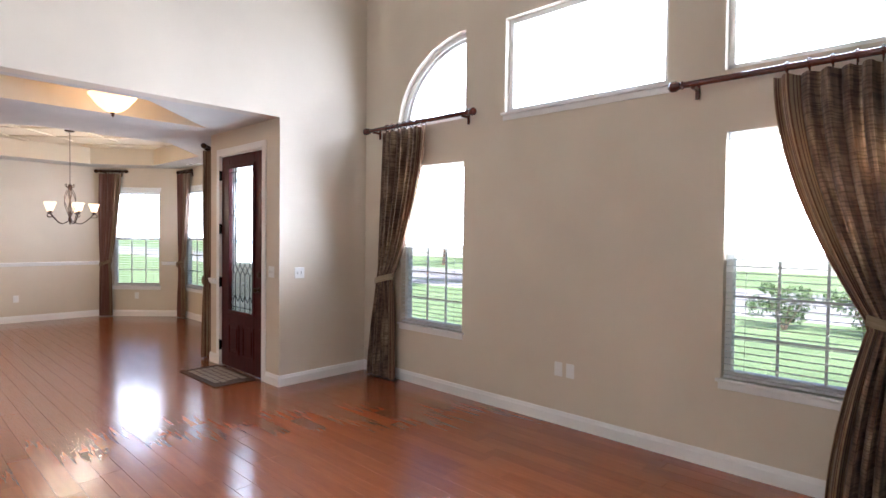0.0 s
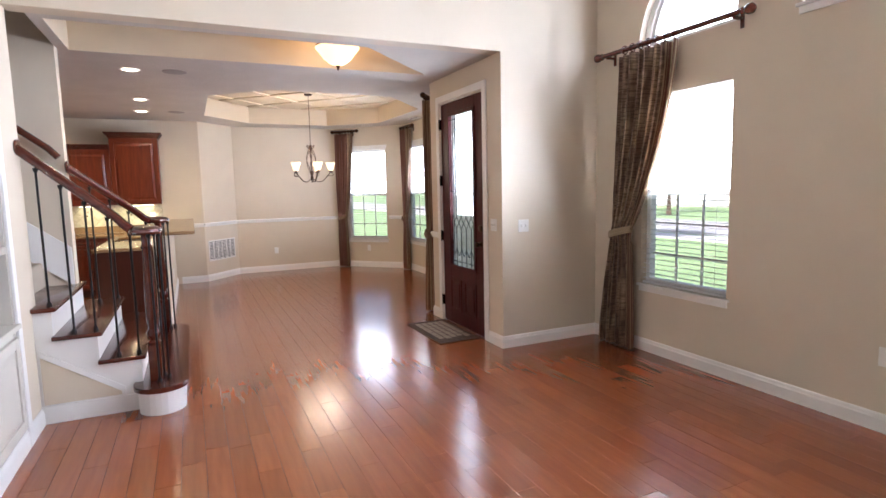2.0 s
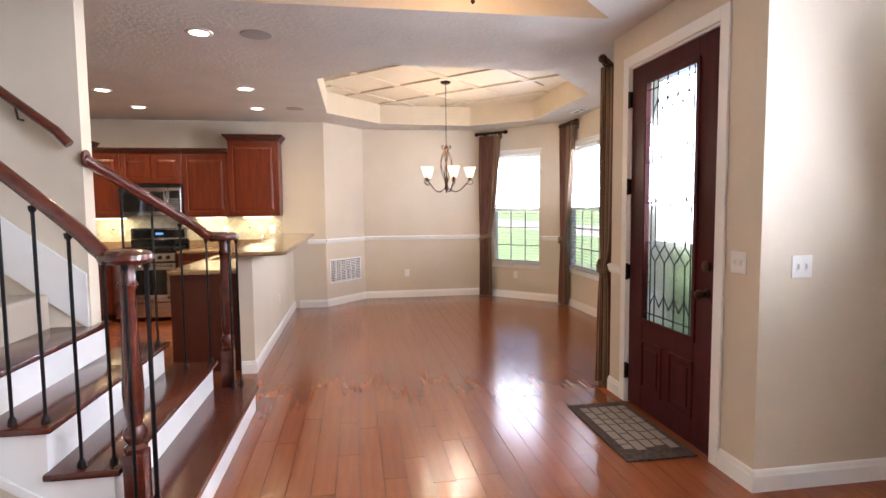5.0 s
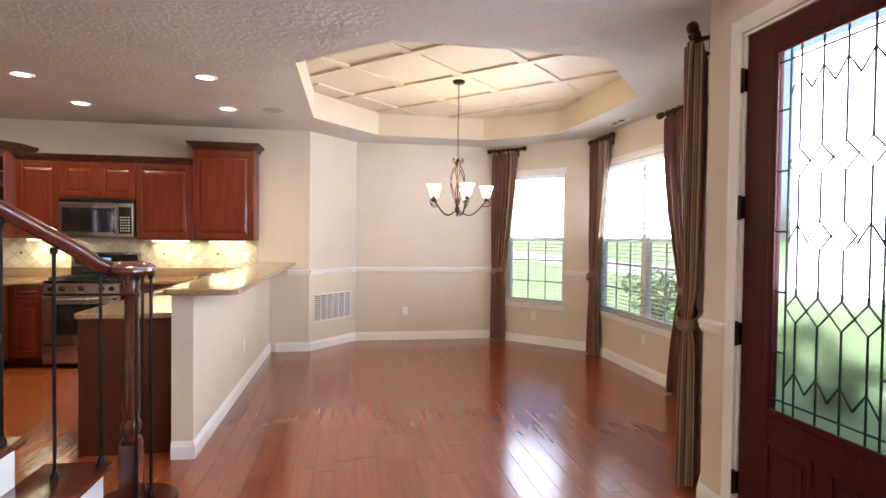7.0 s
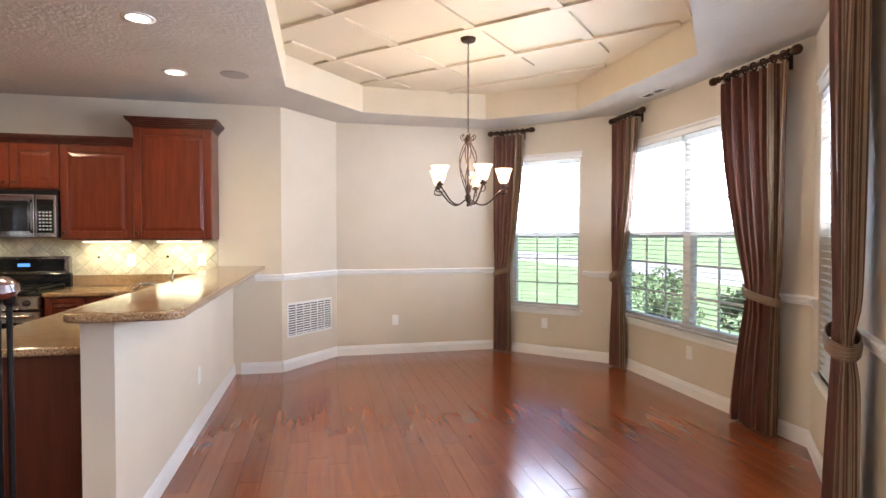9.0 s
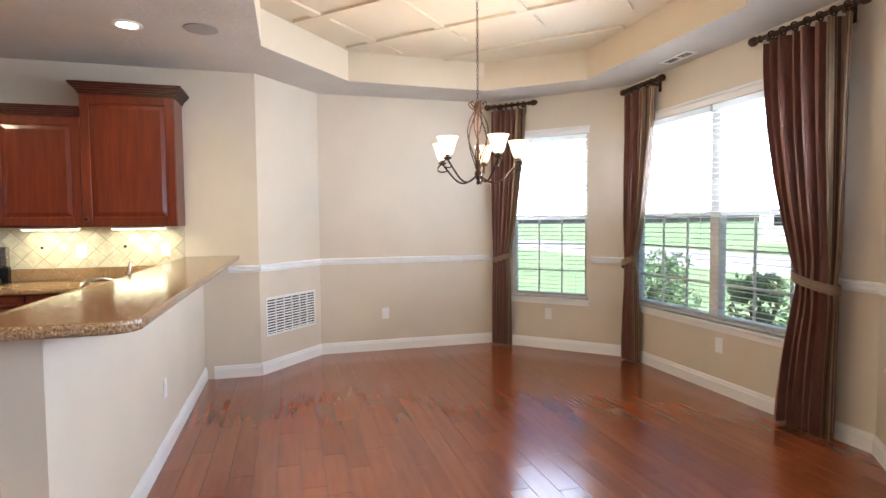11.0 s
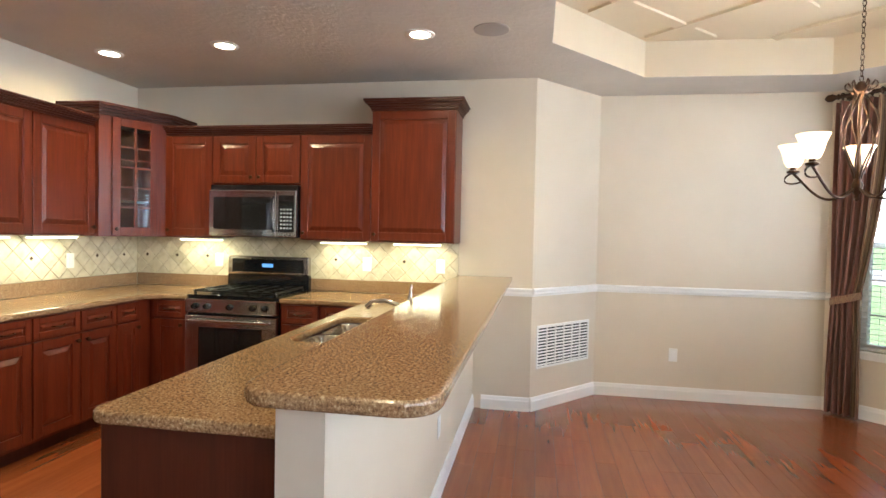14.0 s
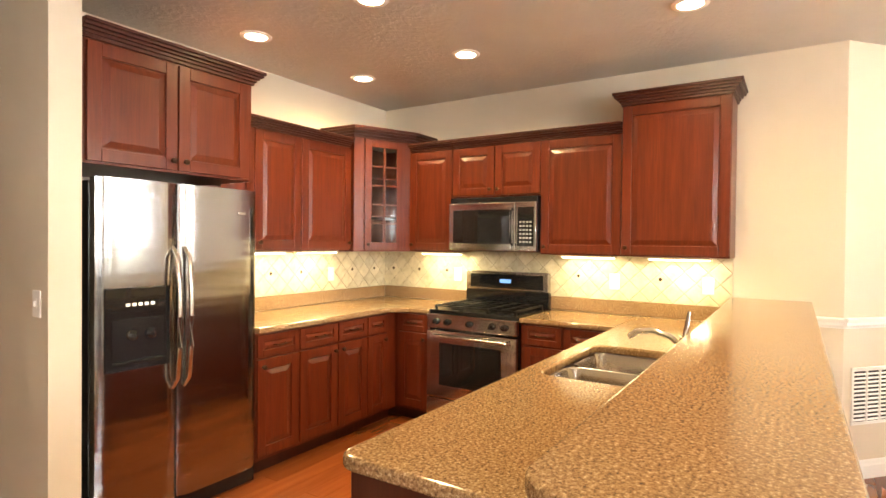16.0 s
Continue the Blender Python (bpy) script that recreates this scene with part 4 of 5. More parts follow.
def raised_door(m, a, b, z0, z1, d, mat, parent, knob=None, pull=False, glazed=False):
    """A door with stiles, rails and a raised centre panel."""
    e = new("door")
    e.parent = parent
    w = min(0.062, (b - a) * 0.24, (z1 - z0) * 0.3)
    p = Part(m)
    p.box(a, a + w, d + 0.001, d + 0.021, z0, z1, 0.003).box(b - w, b, d + 0.001, d + 0.021, z0, z1, 0.003)
    p.box(a + w, b - w, d + 0.001, d + 0.0205, z0, z0 + w, 0.003).box(a + w, b - w, d + 0.001, d + 0.0205, z1 - w, z1, 0.003)
    if not glazed:
        p.box(a + w - 0.002, b - w + 0.002, d + 0.001, d + 0.010, z0 + w - 0.002, z1 - w + 0.002)
        g, s = 0.008, min(0.03, (z1 - z0 - 2 * w) * 0.3)
        x0, x1, y0, y1 = a + w + g, b - w - g, z0 + w + g, z1 - w - g
        if x1 - x0 > 2.2 * s and y1 - y0 > 2.2 * s:
            p.add([(x0, d + 0.010, y0), (x1, d + 0.010, y0), (x1, d + 0.010, y1), (x0, d + 0.010, y1), (x0 + s, d + 0.019, y0 + s), (x1 - s, d + 0.019, y0 + s), (x1 - s, d + 0.019, y1 - s), (x0 + s, d + 0.019, y1 - s)],
                  [(0, 1, 5, 4), (1, 2, 6, 5), (2, 3, 7, 6), (3, 0, 4, 7), (4, 5, 6, 7)])
    p.done("panel", mat, e)
    if glazed:
        q = Part(m)
        for i in range(1, 2):
            c = (a + b) / 2
            q.box(c - 0.007, c + 0.007, d + 0.006, d + 0.018, z0 + w, z1 - w)
        for i in range(1, 5):
            c = z0 + w + (z1 - z0 - 2 * w) * i / 5
            q.box(a + w, b - w, d + 0.006, d + 0.018, c - 0.007, c + 0.007)
        q.done("muntin", mat, e)
        q = Part(m)
        q.box(a + w - 0.003, b - w + 0.003, d + 0.004, d + 0.0065, z0 + w - 0.003, z1 - w + 0.003)
        g = q.done("pane", PANE, e)
        g.visible_shadow = False
    if knob:
        k = Part(m)
        if pull:
            u, z = knob
            k.tube([(u - 0.045, d + 0.02, z), (u - 0.04, d + 0.042, z), (u, d + 0.046, z - 0.004), (u + 0.04, d + 0.042, z), (u + 0.045, d + 0.02, z)], 0.005, 8)
        else:
            k.lathe((knob[0], d + 0.02, knob[1]), [(0.006, 0), (0.006, 0.012), (0.015, 0.02), (0.014, 0.028), (0.004, 0.032)], 12, (0, 1, 0))
        k.done("handle", BRONZE, e, True)
    return e


bookcase()


# ---- curtains ----
def curtain(name, m, z_rod, d, rod, top, tie, tie_z, bottom, cloth_mat, folds, label, rings, edge=None, finial=0.035, rod_r=0.017, lean=1, depth=0.046):
    """A gathered panel on a rod with rings, drawn aside by a tieback: top, tie and bottom are (u0, u1)."""
    r = holder("curtain_rod", "dark turned wood curtain rod with finials above the window", "curtain rod", "curtain rods")
    p = Part(m)
    p.cyl((rod[0], d, z_rod), (rod[1], d, z_rod), rod_r, 14)
    p.done("pole", RAILWOOD if rod_r > 0.018 else BRONZE, r, True)
    for u, s in ((rod[0], -1), (rod[1], 1)):
        p = Part(m)
        p.lathe((u, d, z_rod), [(rod_r, 0), (finial * 0.8, 0.01), (rod_r, 0.025), (finial, 0.055), (finial * 0.95, 0.085), (finial * 0.4, 0.105), (0.003, 0.11)], 14, (s, 0, 0))
        p.done("finial", RAILWOOD if rod_r > 0.018 else BRONZE, r, True)
    for u in (rod[0] + 0.06, rod[1] - 0.06):
        p = Part(m)
        p.box(u - 0.012, u + 0.012, 0.001, d + 0.005, z_rod - 0.035, z_rod - 0.012, 0.004)
        p.box(u - 0.014, u + 0.014, 0.001, 0.014, z_rod - 0.09, z_rod + 0.02, 0.004)
        p.done("bracket", RAILWOOD if rod_r > 0.018 else BRONZE, r)
    c = holder("curtain", label, "curtain", "window curtains")
    zt = z_rod - rod_r - 0.028
    rows = []
    nu, nz = folds * 8 + 1, 44
    for j in range(nz + 1):
        z = zt + (0.02 - zt) * j / nz
        if z > tie_z:
            k = (zt - z) / (zt - tie_z)
            k = k ** 1.7
            a, b = top[0] + (tie[0] - top[0]) * k, top[1] + (tie[1] - top[1]) * k
            amp = depth * (1 - 0.45 * k)
        else:
            k = (tie_z - z) / tie_z
            k2 = 1 - (1 - k) ** 1.6
            a, b = tie[0] + (bottom[0] - tie[0]) * k2, tie[1] + (bottom[1] - tie[1]) * k2
            amp = depth * (0.55 + 0.4 * k2)
        pinch = math.exp(-((z - tie_z) / 0.10) ** 2)
        row = []
        for i in range(nu):
            q = i / (nu - 1)
            ph = q * folds * 2 * math.pi
            wob = 0.35 * math.sin(q * 5.1 + z * 1.3) + 0.25 * math.sin(q * 11 - z * 2.1)
            y = d + (amp * (1 - 0.4 * pinch)) * math.sin(ph + wob * 1.1) + 0.012 * math.sin(ph * 0.5 + 1.0 + z) + 0.03 * pinch * math.sin(math.pi * q)
            row.append((a + (b - a) * q + 0.004 * math.cos(ph * 2), max(y, 0.022), z))
        rows.append(row)
    cut = int(nu * (0.84 if rod_r > 0.018 else 0.74)) if edge else nu - 1
    if edge == "start":
        p = Part(m)
        p.sheet([w[nu - 1 - cut:] for w in rows])
        p.done("cloth", cloth_mat, c, True)
        p = Part(m)
        p.sheet([w[:nu - cut] for w in rows])
        p.done("lining", STRIPE, c, True)
    else:
        p = Part(m)
        p.sheet([w[:cut + 1] for w in rows])
        p.done("cloth", cloth_mat, c, True)
        if edge:
            p = Part(m)
            p.sheet([w[cut:] for w in rows])
            p.done("lining", STRIPE, c, True)
    for o in c.children:
        w = len(o.data.vertices) // len(rows)
        first = 0 if (o.name.startswith("lining") == (edge == "start")) else nu - w
        across = o.data.uv_layers.new(name="weave").data
        for lp in o.data.loops:
            q, j = lp.vertex_index % w, lp.vertex_index // w
            across[lp.index].uv = ((first + q) / (nu - 1), zt * j / nz)
        s = o.modifiers.new("thickness", "SOLIDIFY")
        s.thickness = 0.004
        for f in o.data.polygons:
            f.use_smooth = True
    p = Part(m)
    ca, cw = (tie[0] + tie[1]) / 2, (tie[1] - tie[0]) / 2 + 0.012
    band = []
    for i in range(25):
        a = 2 * math.pi * i / 24
        band.append((ca + cw * math.cos(a), d + 0.012 + 0.062 * math.sin(a), tie_z + lean * 0.035 * math.cos(a)))
    p.sheet([[(x, y, z - 0.032) for x, y, z in band], [(ca + (x - ca) * 1.02, d + 0.012 + (y - d - 0.012) * 1.08, z) for x, y, z in band], [(x, y, z + 0.032) for x, y, z in band]])
    tb = p.done("tieback", GOLD if rod_r > 0.018 else STRIPE, c, True)
    across = tb.data.uv_layers.new(name="weave").data
    for lp in tb.data.loops:
        across[lp.index].uv = ((lp.vertex_index // 25) * 0.16, (lp.vertex_index % 25) * 0.02)
    s = tb.modifiers.new("thickness", "SOLIDIFY")
    s.thickness = 0.006
    for i in range(rings):
        p = Part(m)
        u = top[0] + (top[1] - top[0]) * (i + 0.4) / rings
        pts = [(u + 0.004 * math.sin(k), d + (rod_r + 0.012) * math.cos(2 * math.pi * k / 14), z_rod - 0.004 + (rod_r + 0.012) * math.sin(2 * math.pi * k / 14)) for k in range(15)]
        p.tube(pts, 0.006, 6)
        p.cyl((u, d, z_rod - rod_r - 0.034), (u, d, z_rod - rod_r - 0.012), 0.004, 6)
        p.done("ring", RAILWOOD if rod_r > 0.018 else BRONZE, c, True)


LIV = "bronze patterned silk curtain tied back beside the living room window"
DIN = "brown taffeta curtain tied back beside the bay window"
curtain("c", M_WIN, 2.70, 0.10, (LX + 3.08, LX + 4.50), (LX + 3.62, LX + 4.27), (LX + 4.10, LX + 4.36), 1.08, (LX + 4.05, LX + 4.50), SILK, 7, LIV, 7, "start", 0.038, 0.022, -1)
curtain("c", M_WIN, 2.60, 0.10, (LX - 0.42, LX + 1.12), (LX - 0.22, LX + 0.58), (LX - 0.22, LX + 0.08), 1.08, (LX - 0.25, LX + 0.26), SILK, 8, LIV, 7, "end", 0.038, 0.022)
curtain("c", M_A, 2.645, 0.09, (N_A - 0.48, N_A - 0.08), (N_A - 0.46, N_A - 0.06), (N_A - 0.28, N_A - 0.08), 0.98, (N_A - 0.30, N_A - 0.05), TAFFETA, 6, DIN, 6, "start", 0.032, 0.016, -1)
curtain("c", M_B, 2.64, 0.09, (N_B - 0.52, N_B - 0.08), (N_B - 0.48, N_B - 0.06), (N_B - 0.22, N_B - 0.07), 0.98, (N_B - 0.28, N_B - 0.03), TAFFETA, 6, DIN, 6, "start", 0.032, 0.016, -1)
curtain("c", M_B, 2.64, 0.09, (0.13, 0.78), (0.13, 0.75), (0.17, 0.47), 0.98, (0.18, 0.60), TAFFETA, 7, DIN, 7, "start", 0.034, 0.016)
curtain("c", M_C, 2.60, 0.09, (0.09, 0.50), (0.10, 0.48), (0.12, 0.32), 0.98, (0.10, 0.42), TAFFETA, 5, DIN, 6, "start", 0.034, 0.016)


# ---- dining room ----
def tray_lattice():
    """Flat cream battens that cross diagonally under the tray."""
    t = structure(new("ceiling_battens"), "cream battens laid diagonally across the tray ceiling", "ceiling trim")
    n = len(TRAY_D)

    def clip(p, d):
        lo, hi = -9.0, 9.0
        for i in range(n):
            a, b = Vector(TRAY_D[i]), Vector(TRAY_D[(i + 1) % n])
            e = b - a
            nrm = Vector((-e.y, e.x)).normalized()
            if nrm.dot(Vector((-8.97, 2.3)) - a) < 0:
                nrm = -nrm
            s, k = nrm.dot(d), nrm.dot(p - a)
            if abs(s) < 1e-6:
                continue
            h = -k / s
            if s > 0:
                lo = max(lo, h)
            else:
                hi = min(hi, h)
        return lo, hi
    q = Part()
    r = math.sqrt(0.5)
    for k, ang, lift, vals in ((0, 45, 0.0, (10.03, 11.10, 12.12, 13.15)), (1, 135, 0.004, (-4.5, -5.52, -6.50, -7.52, -8.5))):
        d = Vector((r, r)) if k == 0 else Vector((-r, r))
        for v in vals:
            p = Vector((-v / 2, v / 2)) if k == 0 else Vector((v / 2, v / 2))
            lo, hi = clip(p, d)
            if hi - lo < 0.3:
                continue
            m = Matrix.Translation((p.x, p.y, 0)) @ Matrix.Rotation(math.atan2(d.y, d.x), 4, "Z")
            q.m = m
            q.box(lo + 0.06, hi - 0.06, -0.045, 0.045, TRAY_Z - 0.022 + lift, TRAY_Z + 0.01, 0.002)
    q.done("batten", TRAY, t)


tray_lattice()


def chandelier(x, y):
    c = holder("chandelier", "bronze five-arm chandelier with lit frosted glass shades", "chandelier")
    zb, zt = 1.675, TRAY_Z
    p = Part()
    p.lathe((x, y, zt - 0.035), [(0.012, 0), (0.05, 0.006), (0.062, 0.02), (0.064, 0.0345)], 20)
    p.lathe((x, y, zb - 0.03), [(0.004, 0), (0.014, 0.012), (0.008, 0.028), (0.022, 0.05), (0.026, 0.08), (0.012, 0.11), (0.009, 0.2), (0.009, 0.50), (0.026, 0.52), (0.03, 0.55), (0.012, 0.58)], 14)
    for i in range(6):
        a = i * math.pi / 3
        pts = []
        for k in range(15):
            f = k / 14
            rr = 0.014 + 0.062 * math.sin(math.pi * f ** 1.25)
            tw = a + f * 1.5
            pts.append((x + rr * math.cos(tw), y + rr * math.sin(tw), zb + 0.08 + f * 0.42))
        p.tube(pts, 0.0045, 6)
        pts = [(x + (0.015 + 0.05 * math.sin(k / 8 * 2.6)) * math.cos(a), y + (0.015 + 0.05 * math.sin(k / 8 * 2.6)) * math.sin(a), zb + 0.49 + 0.07 * k / 8 - (0.03 if k == 8 else 0)) for k in range(9)]
        p.tube(pts, 0.004, 6)
    p.done("body", BRONZE, c, True)
    ch = Part()
    z = zb + 0.55
    k = 0
    while z < zt - 0.04:
        pts = []
        for i in range(11):
            a = 2 * math.pi * i / 10
            u, v = 0.008 * math.cos(a), 0.017 * math.sin(a)
            pts.append((x + (u if k % 2 else 0), y + (0 if k % 2 else u), z + 0.014 + v))
        ch.tube(pts, 0.0022, 5)
        z += 0.026
        k += 1
    ch.done("chain", BRONZE, c, True)
    for i in range(5):
        a = radians(8 + 72 * i)
        ca, sa = math.cos(a), math.sin(a)
        arm = Part()
        pts = []
        for k in range(17):
            f = k / 16
            rr = 0.02 + 0.27 * f
            pts.append((x + rr * ca, y + rr * sa, zb + 0.03 - 0.055 * math.sin(f * math.pi * 1.25) + 0.06 * f * f))
        arm.tube(pts, 0.0065, 7)
        ex, ey, ez = pts[-1]
        cur = [(ex + 0.03 * math.sin(t * 0.5) * ca * (1 + t * 0.12), ey + 0.03 * math.sin(t * 0.5) * sa * (1 + t * 0.12), ez - 0.028 + 0.028 * math.cos(t * 0.5)) for t in range(9)]
        arm.tube(cur, 0.005, 6)
        arm.lathe((ex, ey, ez - 0.006), [(0.008, 0), (0.03, 0.01), (0.03, 0.018), (0.014, 0.024), (0.016, 0.042)], 12)
        arm.done("arm", BRONZE, c, True)
        s = Part()
        prof = [(0.022, 0), (0.034, 0.008), (0.045, 0.035), (0.053, 0.07), (0.066, 0.105), (0.074, 0.118), (0.071, 0.118), (0.063, 0.103), (0.050, 0.07), (0.042, 0.035), (0.030, 0.014)]
        s.lathe((ex, ey, ez + 0.03), prof, 18)
        s.done("shade", SHADEGLOW, c, True)
        point_lamp("chandelier_bulb", (ex, ey, ez + 0.22), 3.5, (1.0, 0.80, 0.52), 0.03)


chandelier(-9.02, 2.325)


def ceiling_lamp(x, y):
    c = holder("ceiling_lamp", "bronze semi-flush foyer lamp with lit amber glass bowl", "ceiling lamp")
    p = Part()
    p.lathe((x, y, 3.04), [(0.02, 0), (0.07, 0.008), (0.075, 0.039)], 20)
    p.cyl((x, y, 2.64), (x, y, 3.05), 0.009, 8)
    for i in range(3):
        a = i * 2.094 + 0.5
        p.tube([(x + 0.01 * math.cos(a), y + 0.01 * math.sin(a), 2.93), (x + 0.08 * math.cos(a), y + 0.08 * math.sin(a), 2.90), (x + 0.15 * math.cos(a), y + 0.15 * math.sin(a), 2.845), (x + 0.19 * math.cos(a), y + 0.19 * math.sin(a), 2.815)], 0.006, 6)
    p.lathe((x, y, 2.605), [(0.004, 0), (0.014, 0.012), (0.01, 0.024), (0.022, 0.034), (0.02, 0.044)], 12)
    p.done("stem", BRONZE, c, True)
    p = Part()
    p.lathe((x, y, 2.645), [(0.02, 0), (0.07, 0.018), (0.125, 0.06), (0.165, 0.115), (0.195, 0.15), (0.198, 0.158), (0.19, 0.152), (0.158, 0.116), (0.118, 0.065), (0.065, 0.026), (0.02, 0.012)], 28)
    p.done("bowl", BOWLGLOW, c, True)
    point_lamp("foyer_bulb", (x, y, 2.90), FOYER, (1.0, 0.62, 0.24), 0.08)


ceiling_lamp(-5.4, 1.88)


def can_light(x, y, watts):
    c = holder("recessed_light", "lit recessed can light with white trim in the ceiling", "downlight", "recessed lights")
    p = Part()
    p.lathe((x, y, CEIL_Z - 0.008), [(0.066, 0.0), (0.09, 0.0), (0.095, 0.004), (0.095, 0.0075)], 28, caps=False)
    p.done("trim", WHITE, c, True)
    p = Part()
    p.lathe((x, y, CEIL_Z - 0.0045), [(0.001, 0), (0.0655, 0), (0.0655, 0.003), (0.001, 0.003)], 24)
    p.done("lamp", CANLIGHT, c)
    lamp = area_lamp("can_beam", pose(x, y, CEIL_Z - 0.012), 0.12, 0.12, watts, WARM)
    lamp.data.shape, lamp.data.spread = "DISK", radians(150)


for cx, cy in ((-9.50, 0.02), (-9.56, -1.38), (-9.62, -2.34), (-8.61, -2.33), (-8.58, -1.38), (-8.36, 0.09), (-6.50, 0.13)):
    can_light(cx, cy, CANS)


def speaker(x, y):
    c = holder("ceiling_speaker", "round grey flush speaker grille in the ceiling", "speaker", "ceiling speakers")
    p = Part()
    p.lathe((x, y, CEIL_Z - 0.007), [(0.001, 0.001), (0.10, 0.0), (0.11, 0.002), (0.112, 0.0068)], 28)
    p.done("grille", Mat("grey_mesh", (0.36, 0.33, 0.31), 0.8).m, c, True)


speaker(-9.47, 0.48)
speaker(-6.50, 0.52)


def register(m, u0, u1, z0, z1, cols, label, ceiling=False):
    c = holder("air_vent", label, "vent")
    p = Part(m)
    w = 0.018
    p.box(u0, u1, 0.001, 0.010, z0, z0 + w, 0.002).box(u0, u1, 0.001, 0.010, z1 - w, z1, 0.002).box(u0, u0 + w, 0.001, 0.0102, z0 + w, z1 - w, 0.002).box(u1 - w, u1, 0.001, 0.0102, z0 + w, z1 - w, 0.002)
    for k in range(1, cols):
        c0 = u0 + w + (u1 - u0 - 2 * w) * k / cols
        p.box(c0 - 0.006, c0 + 0.006, 0.001, 0.009, z0 + w, z1 - w)
    p.done("frame", WHITE, c)
    p = Part(m)
    z = z0 + w + 0.008
    while z < z1 - w:
        p.add([(u0 + w, 0.0015, z + 0.010), (u1 - w, 0.0015, z + 0.010), (u1 - w, 0.008, z), (u0 + w, 0.008, z), (u0 + w, 0.0015, z + 0.0085), (u1 - w, 0.0015, z + 0.0085), (u1 - w, 0.008, z - 0.0015), (u0 + w, 0.008, z - 0.0015)],
              [(0, 1, 2, 3), (4, 7, 6, 5), (3, 2, 6, 7), (0, 4, 5, 1)])
        z += 0.026
    p.done("louver", WHITE, c)
    # no opening behind: a flat dark sheet paints the shade in the gaps
    p = Part(m)
    p.box(u0 + 0.01, u1 - 0.01, 0.0004, 0.0011, z0 + 0.01, z1 - 0.01)
    p.done("duct", DUCT_SHADE, c)


register(M_D, 0.10, 0.80, 0.34, 0.70, 6, "white louvred return air grille low on the wall")
register(Matrix.Translation((-9.22, 4.14, CEIL_Z)) @ Matrix.Rotation(radians(-90), 4, "X"), -0.17, 0.17, -0.06, 0.06, 2, "white louvred supply vent in the ceiling")

# ---- kitchen ----
# half wall with the raised bar
PX0, PX1, PY0, PY1 = -10.55, -7.30, 0.16, 0.29
p = Part()
p.box(PX0, PX1, PY0, PY1, 0.0, 1.062)
structure(p.done("wall_bar", WALL), "beige half wall carrying the granite bar", "wall")
baseboard(frame_of((PX0, PY1), (PX1, PY1))[0], 0.0, PX1 - PX0 + 0.016)
baseboard(frame_of((PX1, PY1), (PX1, PY0))[0], 0.0, PY1 - PY0)
plate("power_outlet", frame_of((PX0, PY1), (PX1, PY1))[0], 1.62, 0.40, 0.075, 0.118, 1, "white power outlet low on the half wall", "outlet", "power outlets")
plate("power_outlet", frame_of((PX1, PY0), (PX0, PY0))[0], 2.9, 1.0, 0.075, 0.10, 1, "white power outlet low on the half wall", "outlet", "power outlets")


def slab(name, poly, z0, z1, label, category, hole=None):
    """A stone slab with a rounded edge."""
    bm = bmesh.new()
    vs = [bm.verts.new((x, y, z0)) for x, y in poly]
    es = [bm.edges.new((vs[i], vs[(i + 1) % len(vs)])) for i in range(len(vs))]
    if hole:
        hs = [bm.verts.new((x, y, z0)) for x, y in hole]
        es += [bm.edges.new((hs[i], hs[(i + 1) % len(hs)])) for i in range(len(hs))]
        bmesh.ops.triangle_fill(bm, use_beauty=True, edges=es)
    else:
        bm.faces.new(vs)
    got = bmesh.ops.extrude_face_region(bm, geom=bm.faces[:])
    bmesh.ops.translate(bm, vec=(0, 0, z1 - z0), verts=[g for g in got["geom"] if isinstance(g, bmesh.types.BMVert)])
    bmesh.ops.recalc_face_normals(bm, faces=bm.faces)
    rim = [e for e in bm.edges if len(e.link_faces) == 2 and e.calc_face_angle(0) > 1.2 and abs(e.verts[0].co.z - e.verts[1].co.z) < 1e-5]
    bmesh.ops.bevel(bm, geom=rim, offset=0.011, segments=3, affect="EDGES", profile=0.5)
    me = bpy.data.meshes.new(name)
    bm.to_mesh(me)
    bm.free()
    me.materials.append(GRANITE)
    return tagged(new(name, me), label, category)


def rounded(x0, x1, y0, y1, r, corners=(1, 1, 1, 1)):
    pts = []
    for (cx, cy, a0), on in zip(((x1 - r, y0 + r, -90), (x1 - r, y1 - r, 0), (x0 + r, y1 - r, 90), (x0 + r, y0 + r, 180)), corners):
        if on:
            pts += [(cx + r * math.cos(radians(a0 + k * 15)), cy + r * math.sin(radians(a0 + k * 15))) for k in range(7)]
        else:
            s = radians(a0 + 45)
            pts.append((cx + r * math.copysign(1, math.cos(s)), cy + r * math.copysign(1, math.sin(s))))
    return pts


CT = 0.925
slab("bar_top", rounded(-10.545, -7.11, 0.145, 0.60, 0.09, (1, 1, 0, 0)), 1.064, 1.102, "speckled brown granite bar top on the half wall", "bar top")
SINK = (-9.22, -8.46, -0.37, 0.06)
slab("peninsula_countertop", rounded(-10.54, -7.38, -0.46, 0.155, 0.05, (1, 0, 0, 0)), CT - 0.038, CT, "speckled brown granite countertop with sink cut-out", "countertop", rounded(*SINK, 0.07)[::-1])
slab("back_countertop", [(-10.54, -1.13), (-9.92, -1.13), (-9.92, -0.462), (-10.54, -0.462)], CT - 0.038, CT - 0.001, "speckled brown granite countertop beside the range", "countertop")
slab("corner_countertop", [(-10.54, -2.85), (-8.545, -2.85), (-8.545, -2.20), (-9.80, -2.20), (-9.92, -2.10), (-9.92, -1.905), (-10.54, -1.905)], CT - 0.038, CT, "speckled brown granite countertop in the kitchen corner", "countertop")
